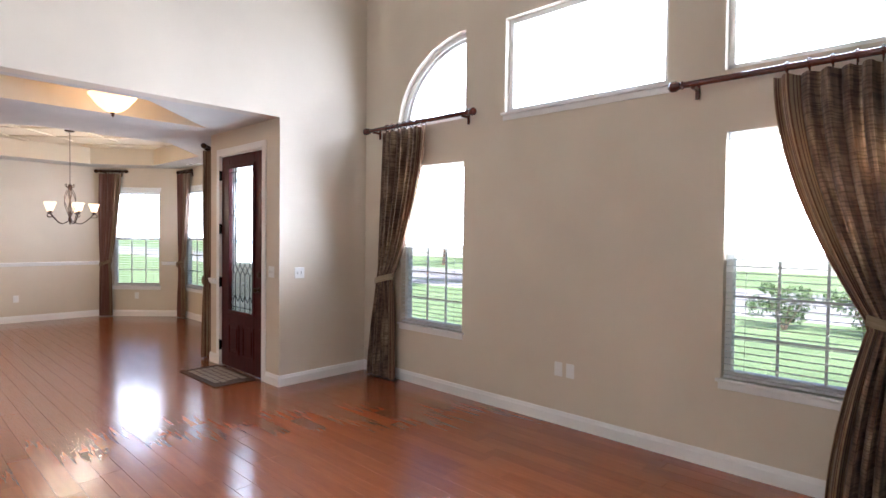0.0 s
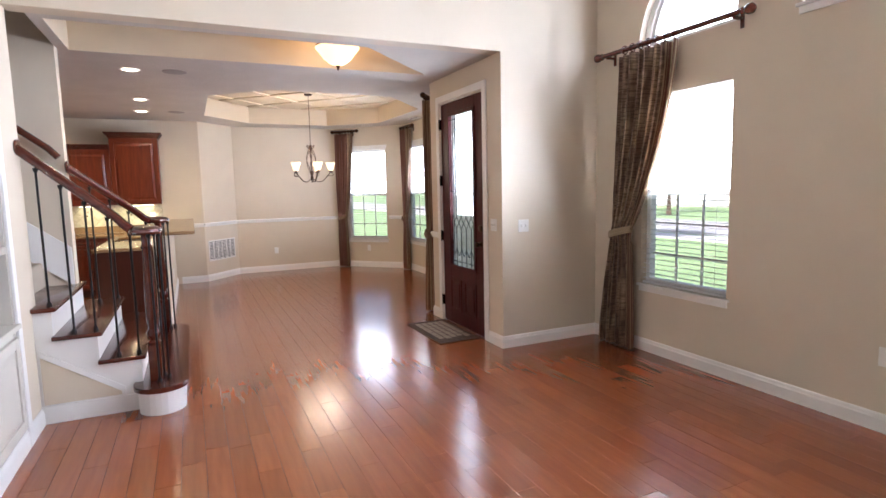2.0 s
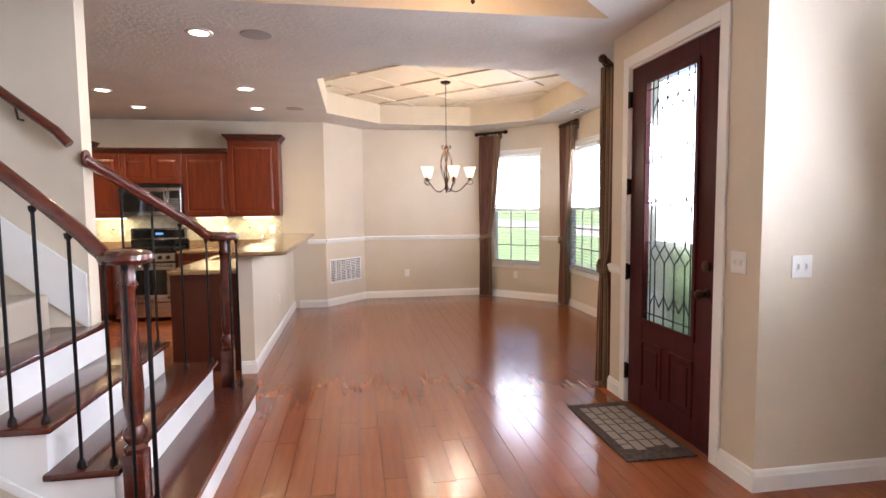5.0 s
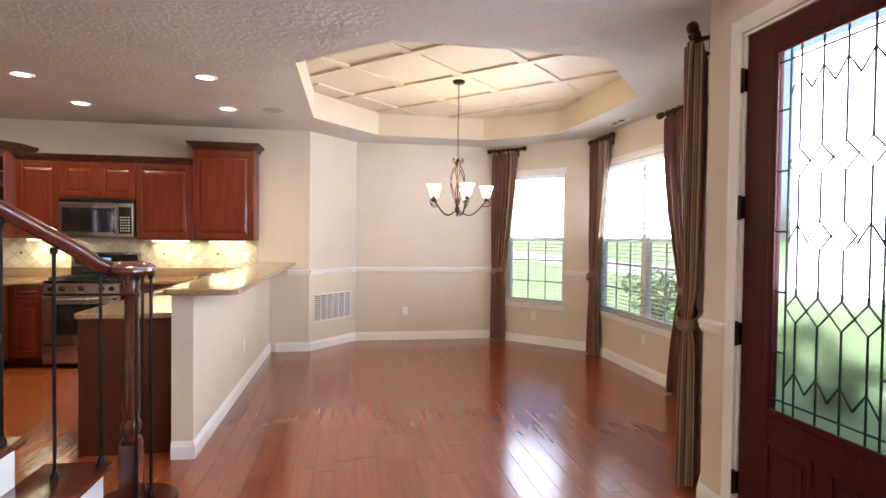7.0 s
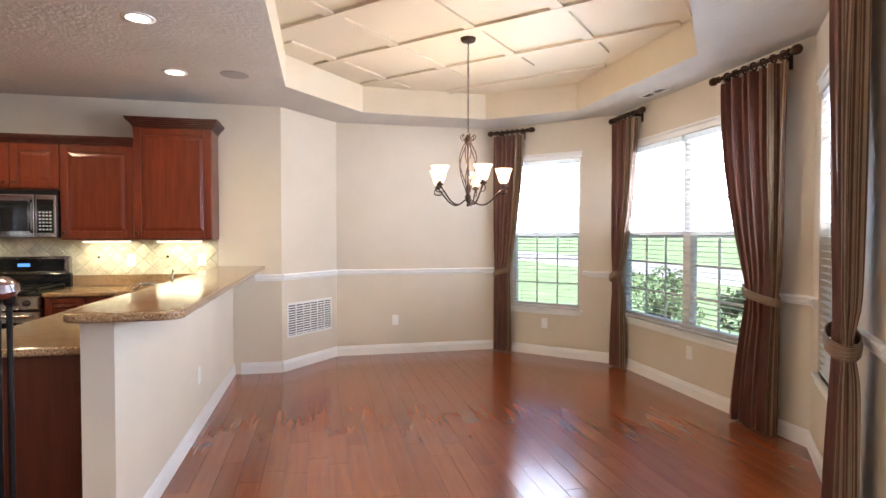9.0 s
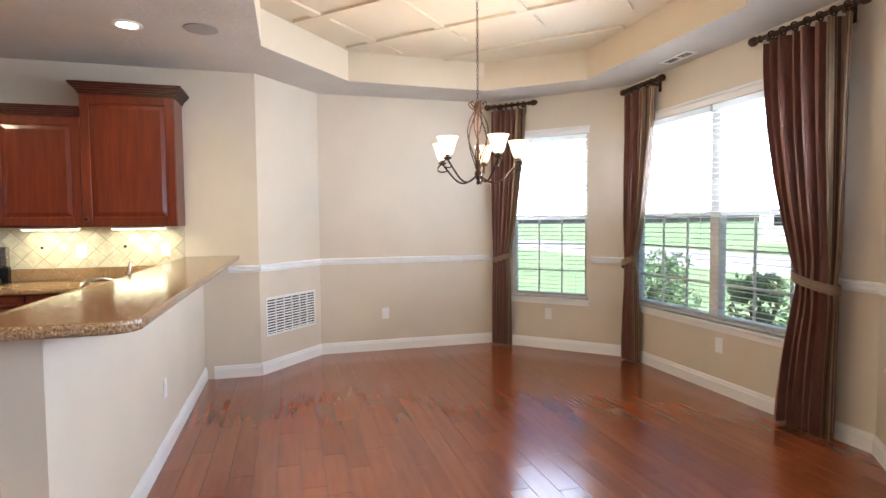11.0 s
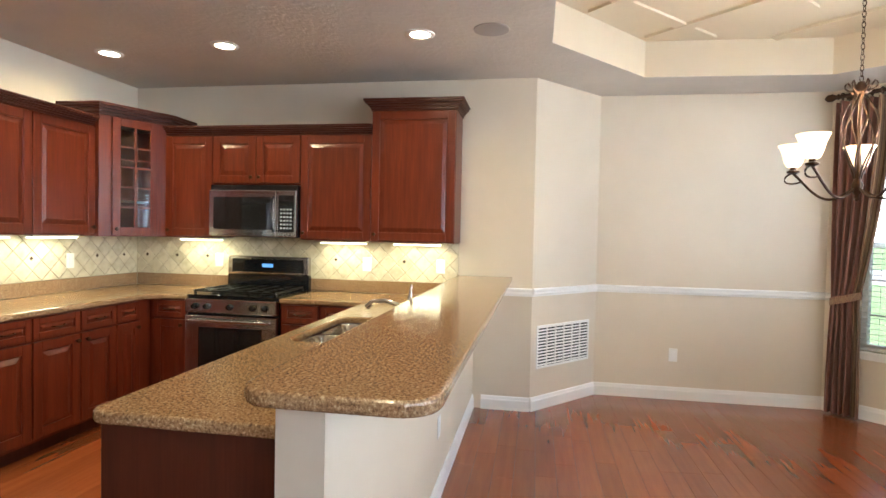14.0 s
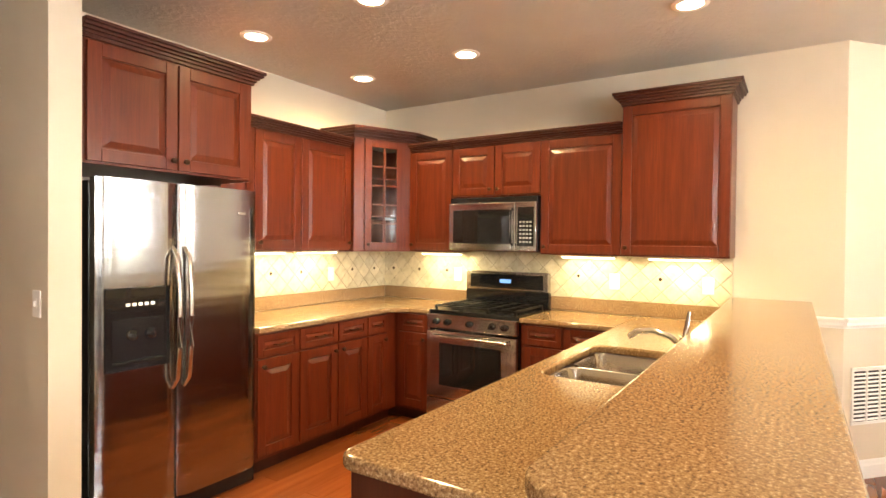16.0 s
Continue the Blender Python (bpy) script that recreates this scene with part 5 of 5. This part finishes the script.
for mm, a, b in ((M_KB, 0.61, 3.60), (M_KS, 0.02, 2.01)):
    p = Part(mm)
    p.box(a, b, 0.001, 0.022, CT + 0.001, CT + 0.105, 0.004)
    tagged(p.done("granite_upstand", GRANITE), "brown granite upstand along the back of the counter", "upstand")


def sink():
    t = holder("kitchen_sink", "double bowl stainless steel sink under the granite counter", "sink")
    x0, x1, y0, y1 = SINK
    mid = (x0 + x1) / 2
    for a, b in ((x0 - 0.005, mid - 0.012), (mid + 0.012, x1 + 0.005)):
        p = Part()
        rings = []
        for z, ins in ((CT - 0.040, 0.0), (CT - 0.05, 0.004), (CT - 0.19, 0.012), (CT - 0.21, 0.035), (CT - 0.213, 0.10)):
            rings.append([(x, y, z) for x, y in rounded(a + ins, b - ins, y0 - 0.005 + ins, y1 + 0.005 - ins, 0.06)])
        n = len(rings[0])
        p.add([v for r in rings for v in r], [(k * n + i, k * n + (i + 1) % n, (k + 1) * n + (i + 1) % n, (k + 1) * n + i) for k in range(4) for i in range(n)] + [tuple(4 * n + i for i in range(n))])
        p.lathe(((a + b) / 2, (y0 + y1) / 2, CT - 0.212), [(0.04, 0), (0.042, 0.003), (0.03, 0.004), (0.004, 0.001)], 16)
        p.done("bowl", STEEL, t, True)
    p = Part()
    p.box(mid - 0.0115, mid + 0.0115, y0, y1, CT - 0.06, CT - 0.041, 0.004)
    p.done("divider", STEEL, t)
    f = holder("kitchen_faucet", "satin nickel single-lever faucet behind the sink", "faucet")
    p = Part()
    fx, fy = -8.95, 0.105
    p.lathe((fx, fy, CT), [(0.034, 0), (0.034, 0.008), (0.024, 0.016), (0.022, 0.10), (0.026, 0.115), (0.02, 0.13)], 18)
    p.tube([(fx, fy - 0.01, CT + 0.085), (fx, fy - 0.06, CT + 0.125), (fx, fy - 0.13, CT + 0.145), (fx, fy - 0.20, CT + 0.135), (fx, fy - 0.235, CT + 0.105)], [0.016, 0.015, 0.014, 0.016, 0.017], 12)
    p.tube([(fx, fy, CT + 0.12), (fx - 0.015, fy + 0.005, CT + 0.17), (fx - 0.04, fy + 0.01, CT + 0.235)], [0.013, 0.012, 0.007], 10)
    p.done("body", CHROME, f, True)


sink()


def crown(part, u0, u1, d, z, h, left=True, right=True, wrap0=True, wrap1=True):
    """Stepped crown moulding round the top of a cabinet."""
    for k, (a, b, out) in enumerate(((0.0, 0.22, 0.012), (0.22, 0.42, 0.022), (0.42, 0.60, 0.036), (0.60, 0.80, 0.052), (0.80, 1.0, 0.062))):
        part.box(u0 - (out if wrap0 else 0), u1 + (out if wrap1 else 0), 0.002, d + out, z + a * h, z + b * h, 0.002)


def wall_cabinet(m, u0, u1, z0, z1, d, doors, label, ch=0.07, w0=False, w1=False, knob_z=None, flip=False):
    t = holder("wall_cabinet", label, "cabinet", "wall cabinets")
    p = Part(m)
    p.box(u0 + 0.001, u1 - 0.001, 0.002, d, z0, z1, 0.002)
    p.done("body", CAB, t)
    p = Part(m)
    crown(p, u0 + 0.001, u1 - 0.001, d, z1, ch, wrap0=w0, wrap1=w1)
    p.done("crown", CAB_DARK, t)
    n = len(doors)
    for i, (a, b, side) in enumerate(doors):
        raised_door(m, a + 0.004, b - 0.004, z0 + 0.012, z1 - 0.012, d, CAB, t, (b - 0.035 if side else a + 0.035, z0 + 0.06))
    return t


UC = "cherry wall cabinet with raised panel doors and crown"
wall_cabinet(M_KB, 0.60, 1.27, 1.37, 2.40, 0.34, [(0.60, 1.27, 1)], UC, 0.085, True, True)
wall_cabinet(M_KB, 1.271, 1.87, 1.37, 2.225, 0.32, [(1.271, 1.87, 1)], UC)
wall_cabinet(M_KB, 1.871, 2.645, 1.815, 2.225, 0.32, [(1.871, 2.258, 1), (2.258, 2.645, 0)], UC)
wall_cabinet(M_KB, 2.646, 3.08, 1.37, 2.225, 0.32, [(2.646, 3.08, 1)], UC)
wall_cabinet(M_KS, 0.86, 2.06, 1.38, 2.21, 0.32, [(0.86, 1.385, 0), (1.385, 1.80, 1), (1.80, 2.06, 0)], UC)
wall_cabinet(M_KS, 2.062, 2.99, 1.80, 2.37, 0.64, [(2.09, 2.53, 1), (2.53, 2.97, 0)], "deep cherry cabinet above the refrigerator", 0.08, True, False)


def corner_cabinet():
    t = holder("corner_cabinet", "cherry corner wall cabinet with a glazed muntin door", "cabinet")
    z0, z1 = 1.37, 2.31
    a, b = Vector((-9.735, -2.53)), Vector((-10.235, -2.315))
    poly = [(-10.55, -2.85), (-9.735, -2.85), (a.x, a.y), (b.x, b.y), (-10.55, -2.315)]
    p = Part()
    n = len(poly)
    p.add([(x, y, z) for z in (z0, z1) for x, y in poly], [tuple(range(n)), tuple(range(2 * n - 1, n - 1, -1))] + [(i, (i + 1) % n, (i + 1) % n + n, i + n) for i in (0, 1, 3, 4)])
    m, w = frame_of(b, a)
    s = (w - 0.30) / 2
    p.m = m
    p.box(0, s, -0.02, 0.0, z0, z1).box(w - s, w, -0.02, 0.0, z0, z1).box(s, w - s, -0.02, 0.0, z0, z0 + 0.03).box(s, w - s, -0.02, 0.0, z1 - 0.03, z1)
    p.done("body", CAB, t)
    p = Part()
    for k, out in enumerate((0.012, 0.03, 0.048, 0.062)):
        dirn = (Vector((a.x, a.y)) - Vector((b.x, b.y))).normalized()
        nn = Vector((-dirn.y, dirn.x))
        q0, q1 = b + nn * out - dirn * out * 0.4, a + nn * out + dirn * out * 0.4
        p.prism([(-10.55, -2.85), (-9.735 + out, -2.85), (q1.x, q1.y), (q0.x, q0.y), (-10.55, -2.315 + out)], z1 + 0.021 * k, z1 + 0.021 * (k + 1))
    p.done("crown", CAB_DARK, t)
    raised_door(m, s - 0.03, w - s + 0.03, z0 + 0.012, z1 - 0.012, 0.0, CAB, t, (w - s + 0.005, z0 + 0.06), glazed=True)
    p = Part()
    for z in (1.66, 1.98):
        p.prism([(-10.53, -2.83), (-9.76, -2.83), (-9.76, -2.57), (-10.23, -2.37), (-10.53, -2.37)], z, z + 0.012)
    p.done("shelf", CAB, t)


corner_cabinet()


def base_cabinet(m, u0, u1, d, cells, label, hollow=False):
    """Cells are (u0, u1): a drawer over a door each."""
    t = holder("base_cabinet", label, "cabinet", "base cabinets")
    p = Part(m)
    p.box(u0, u1, 0.002, d, 0.10, 0.66 if hollow else CT - 0.039)
    if hollow:
        p.box(u0, u1, d - 0.02, d, 0.661, CT - 0.039).box(u0, u0 + 0.02, 0.002, d - 0.021, 0.661, CT - 0.039)
    p.done("body", CAB, t)
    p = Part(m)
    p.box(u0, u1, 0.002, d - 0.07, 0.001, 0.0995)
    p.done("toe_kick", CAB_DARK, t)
    for i, (a, b) in enumerate(cells):
        raised_door(m, a + 0.006, b - 0.006, CT - 0.185, CT - 0.05, d, CAB, t, ((a + b) / 2, CT - 0.118), True)
        raised_door(m, a + 0.006, b - 0.006, 0.125, CT - 0.20, d, CAB, t, (b - 0.04 if i % 2 else a + 0.04, CT - 0.245))


BC = "cherry base cabinet with drawers over raised panel doors"
base_cabinet(M_KS, 0.62, 2.01, 0.62, [(0.75, 0.99), (0.99, 1.31), (1.31, 1.67), (1.67, 2.01)], BC)
base_cabinet(M_KB, 2.668, 3.60, 0.60, [(2.68, 2.98)], BC)
base_cabinet(M_KB, 1.23, 1.893, 0.60, [(1.58, 1.88), (1.30, 1.57)], BC)
pm = frame_of((-7.43, 0.155), (-9.93, 0.155))[0]
base_cabinet(pm, 0.0, 2.5, 0.585, [(0.03, 0.45), (0.45, 0.95), (0.95, 1.40), (1.40, 1.85), (1.85, 2.3)], "dark cherry peninsula cabinet below the sink counter", True)
p = Part()
p.box(-7.428, -7.41, -0.432, 0.155, 0.001, CT - 0.039, 0.002)
tagged(p.done("cabinet_end_panel", CAB_DARK), "dark cherry panel closing the peninsula's end", "cabinet panel")


def microwave():
    t = holder("microwave", "stainless over-range microwave with black glass door", "microwave")
    u0, u1, z0, z1, d = 1.875, 2.64, 1.385, 1.81, 0.40
    p = Part(M_KB)
    p.box(u0, u1, 0.002, d - 0.03, z0, z1, 0.003)
    p.done("case", BLACK, t)
    p = Part(M_KB)
    c = u0 + 0.17
    p.box(c + 0.002, u1 - 0.002, d - 0.03, d, z0 + 0.005, z1 - 0.045, 0.006)
    p.box(u0 + 0.002, c - 0.002, d - 0.03, d, z0 + 0.005, z1 - 0.045, 0.006)
    p.done("door", STEEL, t)
    p = Part(M_KB)
    p.box(c + 0.05, u1 - 0.045, d + 0.0005, d + 0.003, z0 + 0.06, z1 - 0.10, 0.001)
    p.box(u0 + 0.02, c - 0.02, d + 0.0005, d + 0.003, z0 + 0.045, z1 - 0.085, 0.001)
    p.done("window", BLACKGLASS, t)
    p = Part(M_KB)
    p.tube([(c + 0.022, d, z0 + 0.05), (c + 0.022, d + 0.035, z0 + 0.075), (c + 0.022, d + 0.035, z1 - 0.12), (c + 0.022, d, z1 - 0.095)], 0.010, 10)
    p.done("handle", BLACK, t, True)
    p = Part(M_KB)
    for i in range(4):
        for j in range(6):
            p.box(u0 + 0.036 + i * 0.027, u0 + 0.052 + i * 0.027, d + 0.003, d + 0.0042, z0 + 0.07 + j * 0.03, z0 + 0.083 + j * 0.03)
    p.done("button", Mat("grey_key", (0.35, 0.35, 0.35), 0.5).m, t)


microwave()


def cooker():
    t = holder("gas_range", "stainless gas range with black grates and oven window", "range")
    u0, u1, d = 1.898, 2.662, 0.66
    p = Part(M_KB)
    p.box(u0, u1, 0.005, d - 0.03, 0.05, CT - 0.005, 0.003)
    p.done("body", BLACK, t)
    p = Part(M_KB)
    p.box(u0, u1, d - 0.03, d + 0.01, 0.26, CT - 0.15, 0.008)
    p.done("oven_door", STEEL, t)
    p = Part(M_KB)
    p.box(u0, u1, d - 0.03, d + 0.005, 0.06, 0.25, 0.006)
    p.done("drawer", STEEL, t)
    p = Part(M_KB)
    p.box(u0, u1, d - 0.06, d + 0.015, CT - 0.135, CT - 0.02, 0.012)
    p.done("control_panel", STEEL, t)
    p = Part(M_KB)
    p.box(u0 + 0.005, u1 - 0.005, 0.02, 0.075, CT + 0.13, CT + 0.29, 0.008)
    p.done("backguard", STEEL, t)
    p = Part(M_KB)
    p.box(u0 + 0.12, u1 - 0.12, d + 0.0105, d + 0.013, 0.36, CT - 0.24, 0.004)
    p.done("oven_window", BLACKGLASS, t)
    p = Part(M_KB)
    p.box(u0 + 0.05, u1 - 0.05, 0.0755, 0.079, CT + 0.15, CT + 0.265, 0.004)
    p.done("display_glass", BLACKGLASS, t)
    p = Part(M_KB)
    p.box(u0 + 0.003, u1 - 0.003, 0.02, 0.07, CT - 0.004, CT + 0.129, 0.002)
    p.done("splash_plate", BLACKGLASS, t)
    p = Part(M_KB)
    p.box(u0 + 0.01, u1 - 0.01, 0.08, d - 0.01, CT - 0.004, CT + 0.006, 0.003)
    p.done("cooktop", BLACK, t)
    p = Part(M_KB)
    for k in range(3):
        a = u0 + 0.04 + k * 0.23
        for q in (0.0, 0.11, 0.22):
            p.box(a + q - 0.006, a + q + 0.006, 0.11, d - 0.04, CT + 0.026, CT + 0.04, 0.002)
        for q in (0.12, 0.24, 0.36, 0.48, 0.60):
            p.box(a - 0.006, a + 0.226, q - 0.006, q + 0.006, CT + 0.024, CT + 0.038, 0.002)
        for q in (0.0, 0.22):
            for e in (0.12, 0.60):
                p.box(a + q - 0.008, a + q + 0.008, e - 0.008, e + 0.008, CT + 0.004, CT + 0.026)
    for bu, bd in ((0.17, 0.22), (0.17, 0.48), (0.60, 0.22), (0.60, 0.48), (0.385, 0.35)):
        p.lathe((u0 + bu, bd, CT + 0.005), [(0.05, 0), (0.05, 0.008), (0.035, 0.012), (0.03, 0.02), (0.004, 0.021)], 16)
    p.done("grate", IRON, t)
    p = Part(M_KB)
    for k in (0.09, 0.19, 0.38, 0.57, 0.67):
        p = Part(M_KB)
        p.lathe((u0 + k, d + 0.014, CT - 0.078), [(0.026, 0), (0.026, 0.006), (0.021, 0.01), (0.018, 0.034), (0.003, 0.036)], 16, (0, 1, 0))
        p.done("dial", BLACK, t, True)
    p = Part(M_KB)
    p.tube([(u0 + 0.05, d + 0.01, CT - 0.19), (u0 + 0.06, d + 0.05, CT - 0.185), (u1 - 0.06, d + 0.05, CT - 0.185), (u1 - 0.05, d + 0.01, CT - 0.19)], 0.011, 10)
    p.done("handle", STEEL, t, True)
    p = Part(M_KB)
    p.box((u0 + u1) / 2 - 0.05, (u0 + u1) / 2 + 0.05, 0.079, 0.0795, CT + 0.195, CT + 0.225)
    p.done("display", glow("blue_clock_display", (0.1, 0.25, 0.6), 0.6), t)


cooker()


def fridge():
    t = holder("refrigerator", "stainless side-by-side refrigerator with black water dispenser", "refrigerator")
    u0, u1, d, h = 2.03, 2.925, 0.66, 1.745
    mid = u1 - 0.40
    p = Part(M_KS)
    p.box(u0 - 0.004, u1 + 0.004, 0.02, d - 0.07, 0.02, h - 0.015, 0.005)
    p.box(u0, u1, d - 0.09, d - 0.02, 0.012, 0.095, 0.004)
    p.done("case", BLACK, t)
    for a, b in ((u0, mid - 0.003), (mid + 0.003, u1)):
        p = Part(M_KS)
        n = 12
        pts = []
        for k in range(n + 1):
            f = k / n
            e = 0.022 * (1 - (2 * f - 1) ** 12) + 0.002 * (1 - (2 * f - 1) ** 2)
            pts.append((a + (b - a) * f, d - 0.02 + e))
        pts = [(a, d - 0.068)] + pts + [(b, d - 0.068)]
        p.prism(pts, 0.10, h, "xyz")
        p.done("door", DOORSTEEL, t, True)
    for u, s in ((mid - 0.032, -1), (mid + 0.032, 1)):
        p = Part(M_KS)
        p.tube([(u, d, 1.41), (u, d + 0.045, 1.36), (u, d + 0.062, 1.2), (u, d + 0.066, 1.06), (u, d + 0.062, 0.9), (u, d + 0.045, 0.74), (u, d, 0.69)], 0.013, 10)
        p.done("handle", CHROME, t, True)
    a, b = mid + 0.055, u1 - 0.03
    p = Part(M_KS)
    p.box(a, b, d + 0.0065, d + 0.012, 0.82, 1.22, 0.004)
    p.done("dispenser", BLACKGLASS, t)
    p = Part(M_KS)
    p.box(a + 0.03, b - 0.03, d + 0.0122, d + 0.014, 0.86, 1.07, 0.002)
    p.box(a + 0.04, b - 0.04, d + 0.012, d + 0.03, 0.85, 0.868, 0.003)
    for k in (0.10, 0.19):
        p.lathe((a + k, d + 0.014, 0.99), [(0.028, 0), (0.026, 0.01), (0.01, 0.02)], 14, (0, 1, 0))
    p.done("recess", BLACK, t)
    p = Part(M_KS)
    for k in range(5):
        p.box(a + 0.08 + k * 0.03, a + 0.10 + k * 0.03, d + 0.0122, d + 0.0135, 1.13, 1.145)
    p.done("button", PLATE, t)
    p = Part(M_KS)
    p.box(u0 + 0.09, u0 + 0.14, d + 0.0065, d + 0.008, 1.60, 1.615, 0.002)
    p.done("badge", CHROME, t)


fridge()


# ---- under-cabinet lights ----
def strip_light(m, u, n, z, d):
    t = holder("under_cabinet_light", "lit slim strip light under the wall cabinet", "strip light", "under-cabinet lights")
    p = Part(m)
    p.box(u - n / 2, u + n / 2, d - 0.035, d + 0.035, z - 0.020, z - 0.0005, 0.003)
    p.done("housing", PLATE, t)
    p = Part(m)
    p.box(u - n / 2 + 0.01, u + n / 2 - 0.01, d - 0.025, d + 0.025, z - 0.025, z - 0.0205)
    p.done("tube", TUBEGLOW, t)
    at = m @ Matrix.Translation((u, d, z - 0.03))
    area_lamp("strip_beam", at, n, 0.05, STRIPS, (1.0, 0.90, 0.50))


for mm, u in ((M_KB, 0.93), (M_KB, 1.56), (M_KB, 2.86), (M_KS, 1.05), (M_KS, 1.60)):
    strip_light(mm, u, 0.40, 1.37 if mm is M_KB else 1.38, 0.16)


# ---- backsplash tiles, set as diamonds ----
def clip_rect(poly, u0, u1, z0, z1):
    for ax, lim, sgn in ((0, u0, 1), (0, u1, -1), (1, z0, 1), (1, z1, -1)):
        out = []
        for i in range(len(poly)):
            a, b = poly[i], poly[(i + 1) % len(poly)]
            ia, ib = sgn * (a[ax] - lim) >= 0, sgn * (b[ax] - lim) >= 0
            if ia:
                out.append(a)
            if ia != ib:
                f = (lim - a[ax]) / (b[ax] - a[ax])
                out.append((a[0] + (b[0] - a[0]) * f, a[1] + (b[1] - a[1]) * f))
        poly = out
        if len(poly) < 3:
            return []
    return poly


def backsplash(m, u0, u1, z0, z1, name):
    p = Part(m)
    p.box(u0, u1, 0.0006, 0.004, z0, z1)
    wall_ob = structure(p.done(name, GROUT), "cream travertine diamond tile backsplash", "backsplash")
    h = 0.076
    i = 0
    z = z0 - h
    row = 0
    dots = Part(m)
    while z < z1 + h:
        u = u0 - h + (h if row % 2 else 0)
        while u < u1 + h:
            g = 0.0032
            poly = clip_rect([(u - h + g, z), (u, z - h + g), (u + h - g, z), (u, z + h - g)], u0 + 0.001, u1 - 0.001, z0 + 0.001, z1 - 0.001)
            if len(poly) >= 3:
                cx, cz = sum(q[0] for q in poly) / len(poly), sum(q[1] for q in poly) / len(poly)
                n = len(poly)
                t = Part(m)
                t.add([(a, 0.004, b) for a, b in poly] + [(a, 0.008, b) for a, b in poly] + [(a + (cx - a) * 0.08, 0.010, b + (cz - b) * 0.08) for a, b in poly],
                      [(k, (k + 1) % n, (k + 1) % n + n, k + n) for k in range(n)] + [(k + n, (k + 1) % n + n, (k + 1) % n + 2 * n, k + 2 * n) for k in range(n)] + [tuple(2 * n + k for k in range(n))])
                t.done("tile", TILE, wall_ob)
            u += 2 * h
        z += h
        row += 1
    u = u0 + 0.16
    while u < u1 - 0.1:
        c = z0 + 0.17
        dots.add([(u - 0.016, 0.0115, c), (u, 0.0115, c - 0.016), (u + 0.016, 0.0115, c), (u, 0.0115, c + 0.016), (u - 0.018, 0.006, c), (u, 0.006, c - 0.018), (u + 0.018, 0.006, c), (u, 0.006, c + 0.018)], [(0, 1, 2, 3), (0, 4, 5, 1), (1, 5, 6, 2), (2, 6, 7, 3), (3, 7, 4, 0)])
        u += 0.304
    dots.done("accent", BRONZE, wall_ob)


backsplash(M_KB, 0.61, 3.62, CT + 0.106, 1.385, "backsplash_back")
backsplash(M_KS, 0.012, 2.01, CT + 0.106, 1.385, "backsplash_side")


# ---- the floor's planks, last ----
def planks():
    rnd = random.Random(5)
    floor = bpy.data.objects["floor"]
    wide, gap = 0.127, 0.0004
    lengths = (0.5, 0.75, 1.0, 1.25)
    shared = {}
    for n in lengths:
        p = Part()
        a, b = n / 2 - gap, wide / 2 - gap
        c = 0.0008
        p.add([(-a, -b, -0.003), (a, -b, -0.003), (a, b, -0.003), (-a, b, -0.003), (-a + c, -b + c, 0), (a - c, -b + c, 0), (a - c, b - c, 0), (-a + c, b - c, 0)],
              [(4, 5, 6, 7), (0, 1, 5, 4), (1, 2, 6, 5), (2, 3, 7, 6), (3, 0, 4, 7)])
        shared[n] = p.mesh("plank", FLOORWOOD)
    far = [Part() for _ in range(14)]
    count = 0
    y = -4.9
    while y < 4.4:
        x = -11.3 + rnd.uniform(-1, 0)
        while x < LX:
            n = rnd.choice(lengths)
            if x + n > LX - 0.02:
                n = lengths[0]
                x = min(x, LX + 0.1 - n)
            cx, cy = x + n / 2, y + wide / 2
            inside = (cy > -0.45 or cx < -4.95) and not (cy < -2.9 and cx < -7.6)
            if not inside:
                pass
            elif -6.6 < cx < -3.6 and 0.3 < cy < 3.1 and count < 300:
                o = new("plank", shared[n])
                o.parent = floor
                o.location = (cx, cy, 0)
                count += 1
            else:
                a, b, c = n / 2 - gap, wide / 2 - gap, 0.0008
                rnd.choice(far).add([(cx - a, cy - b, -0.003), (cx + a, cy - b, -0.003), (cx + a, cy + b, -0.003), (cx - a, cy + b, -0.003), (cx - a + c, cy - b + c, 0), (cx + a - c, cy - b + c, 0), (cx + a - c, cy + b - c, 0), (cx - a + c, cy + b - c, 0)],
                                    [(4, 5, 6, 7), (0, 1, 5, 4), (1, 2, 6, 5), (2, 3, 7, 6), (3, 0, 4, 7)])
            x += n
            if x > LX - 0.02:
                break
        y += wide
    for q in far:
        tagged(q.done("planks", FLOORWOOD, floor), kind="stuff")


planks()
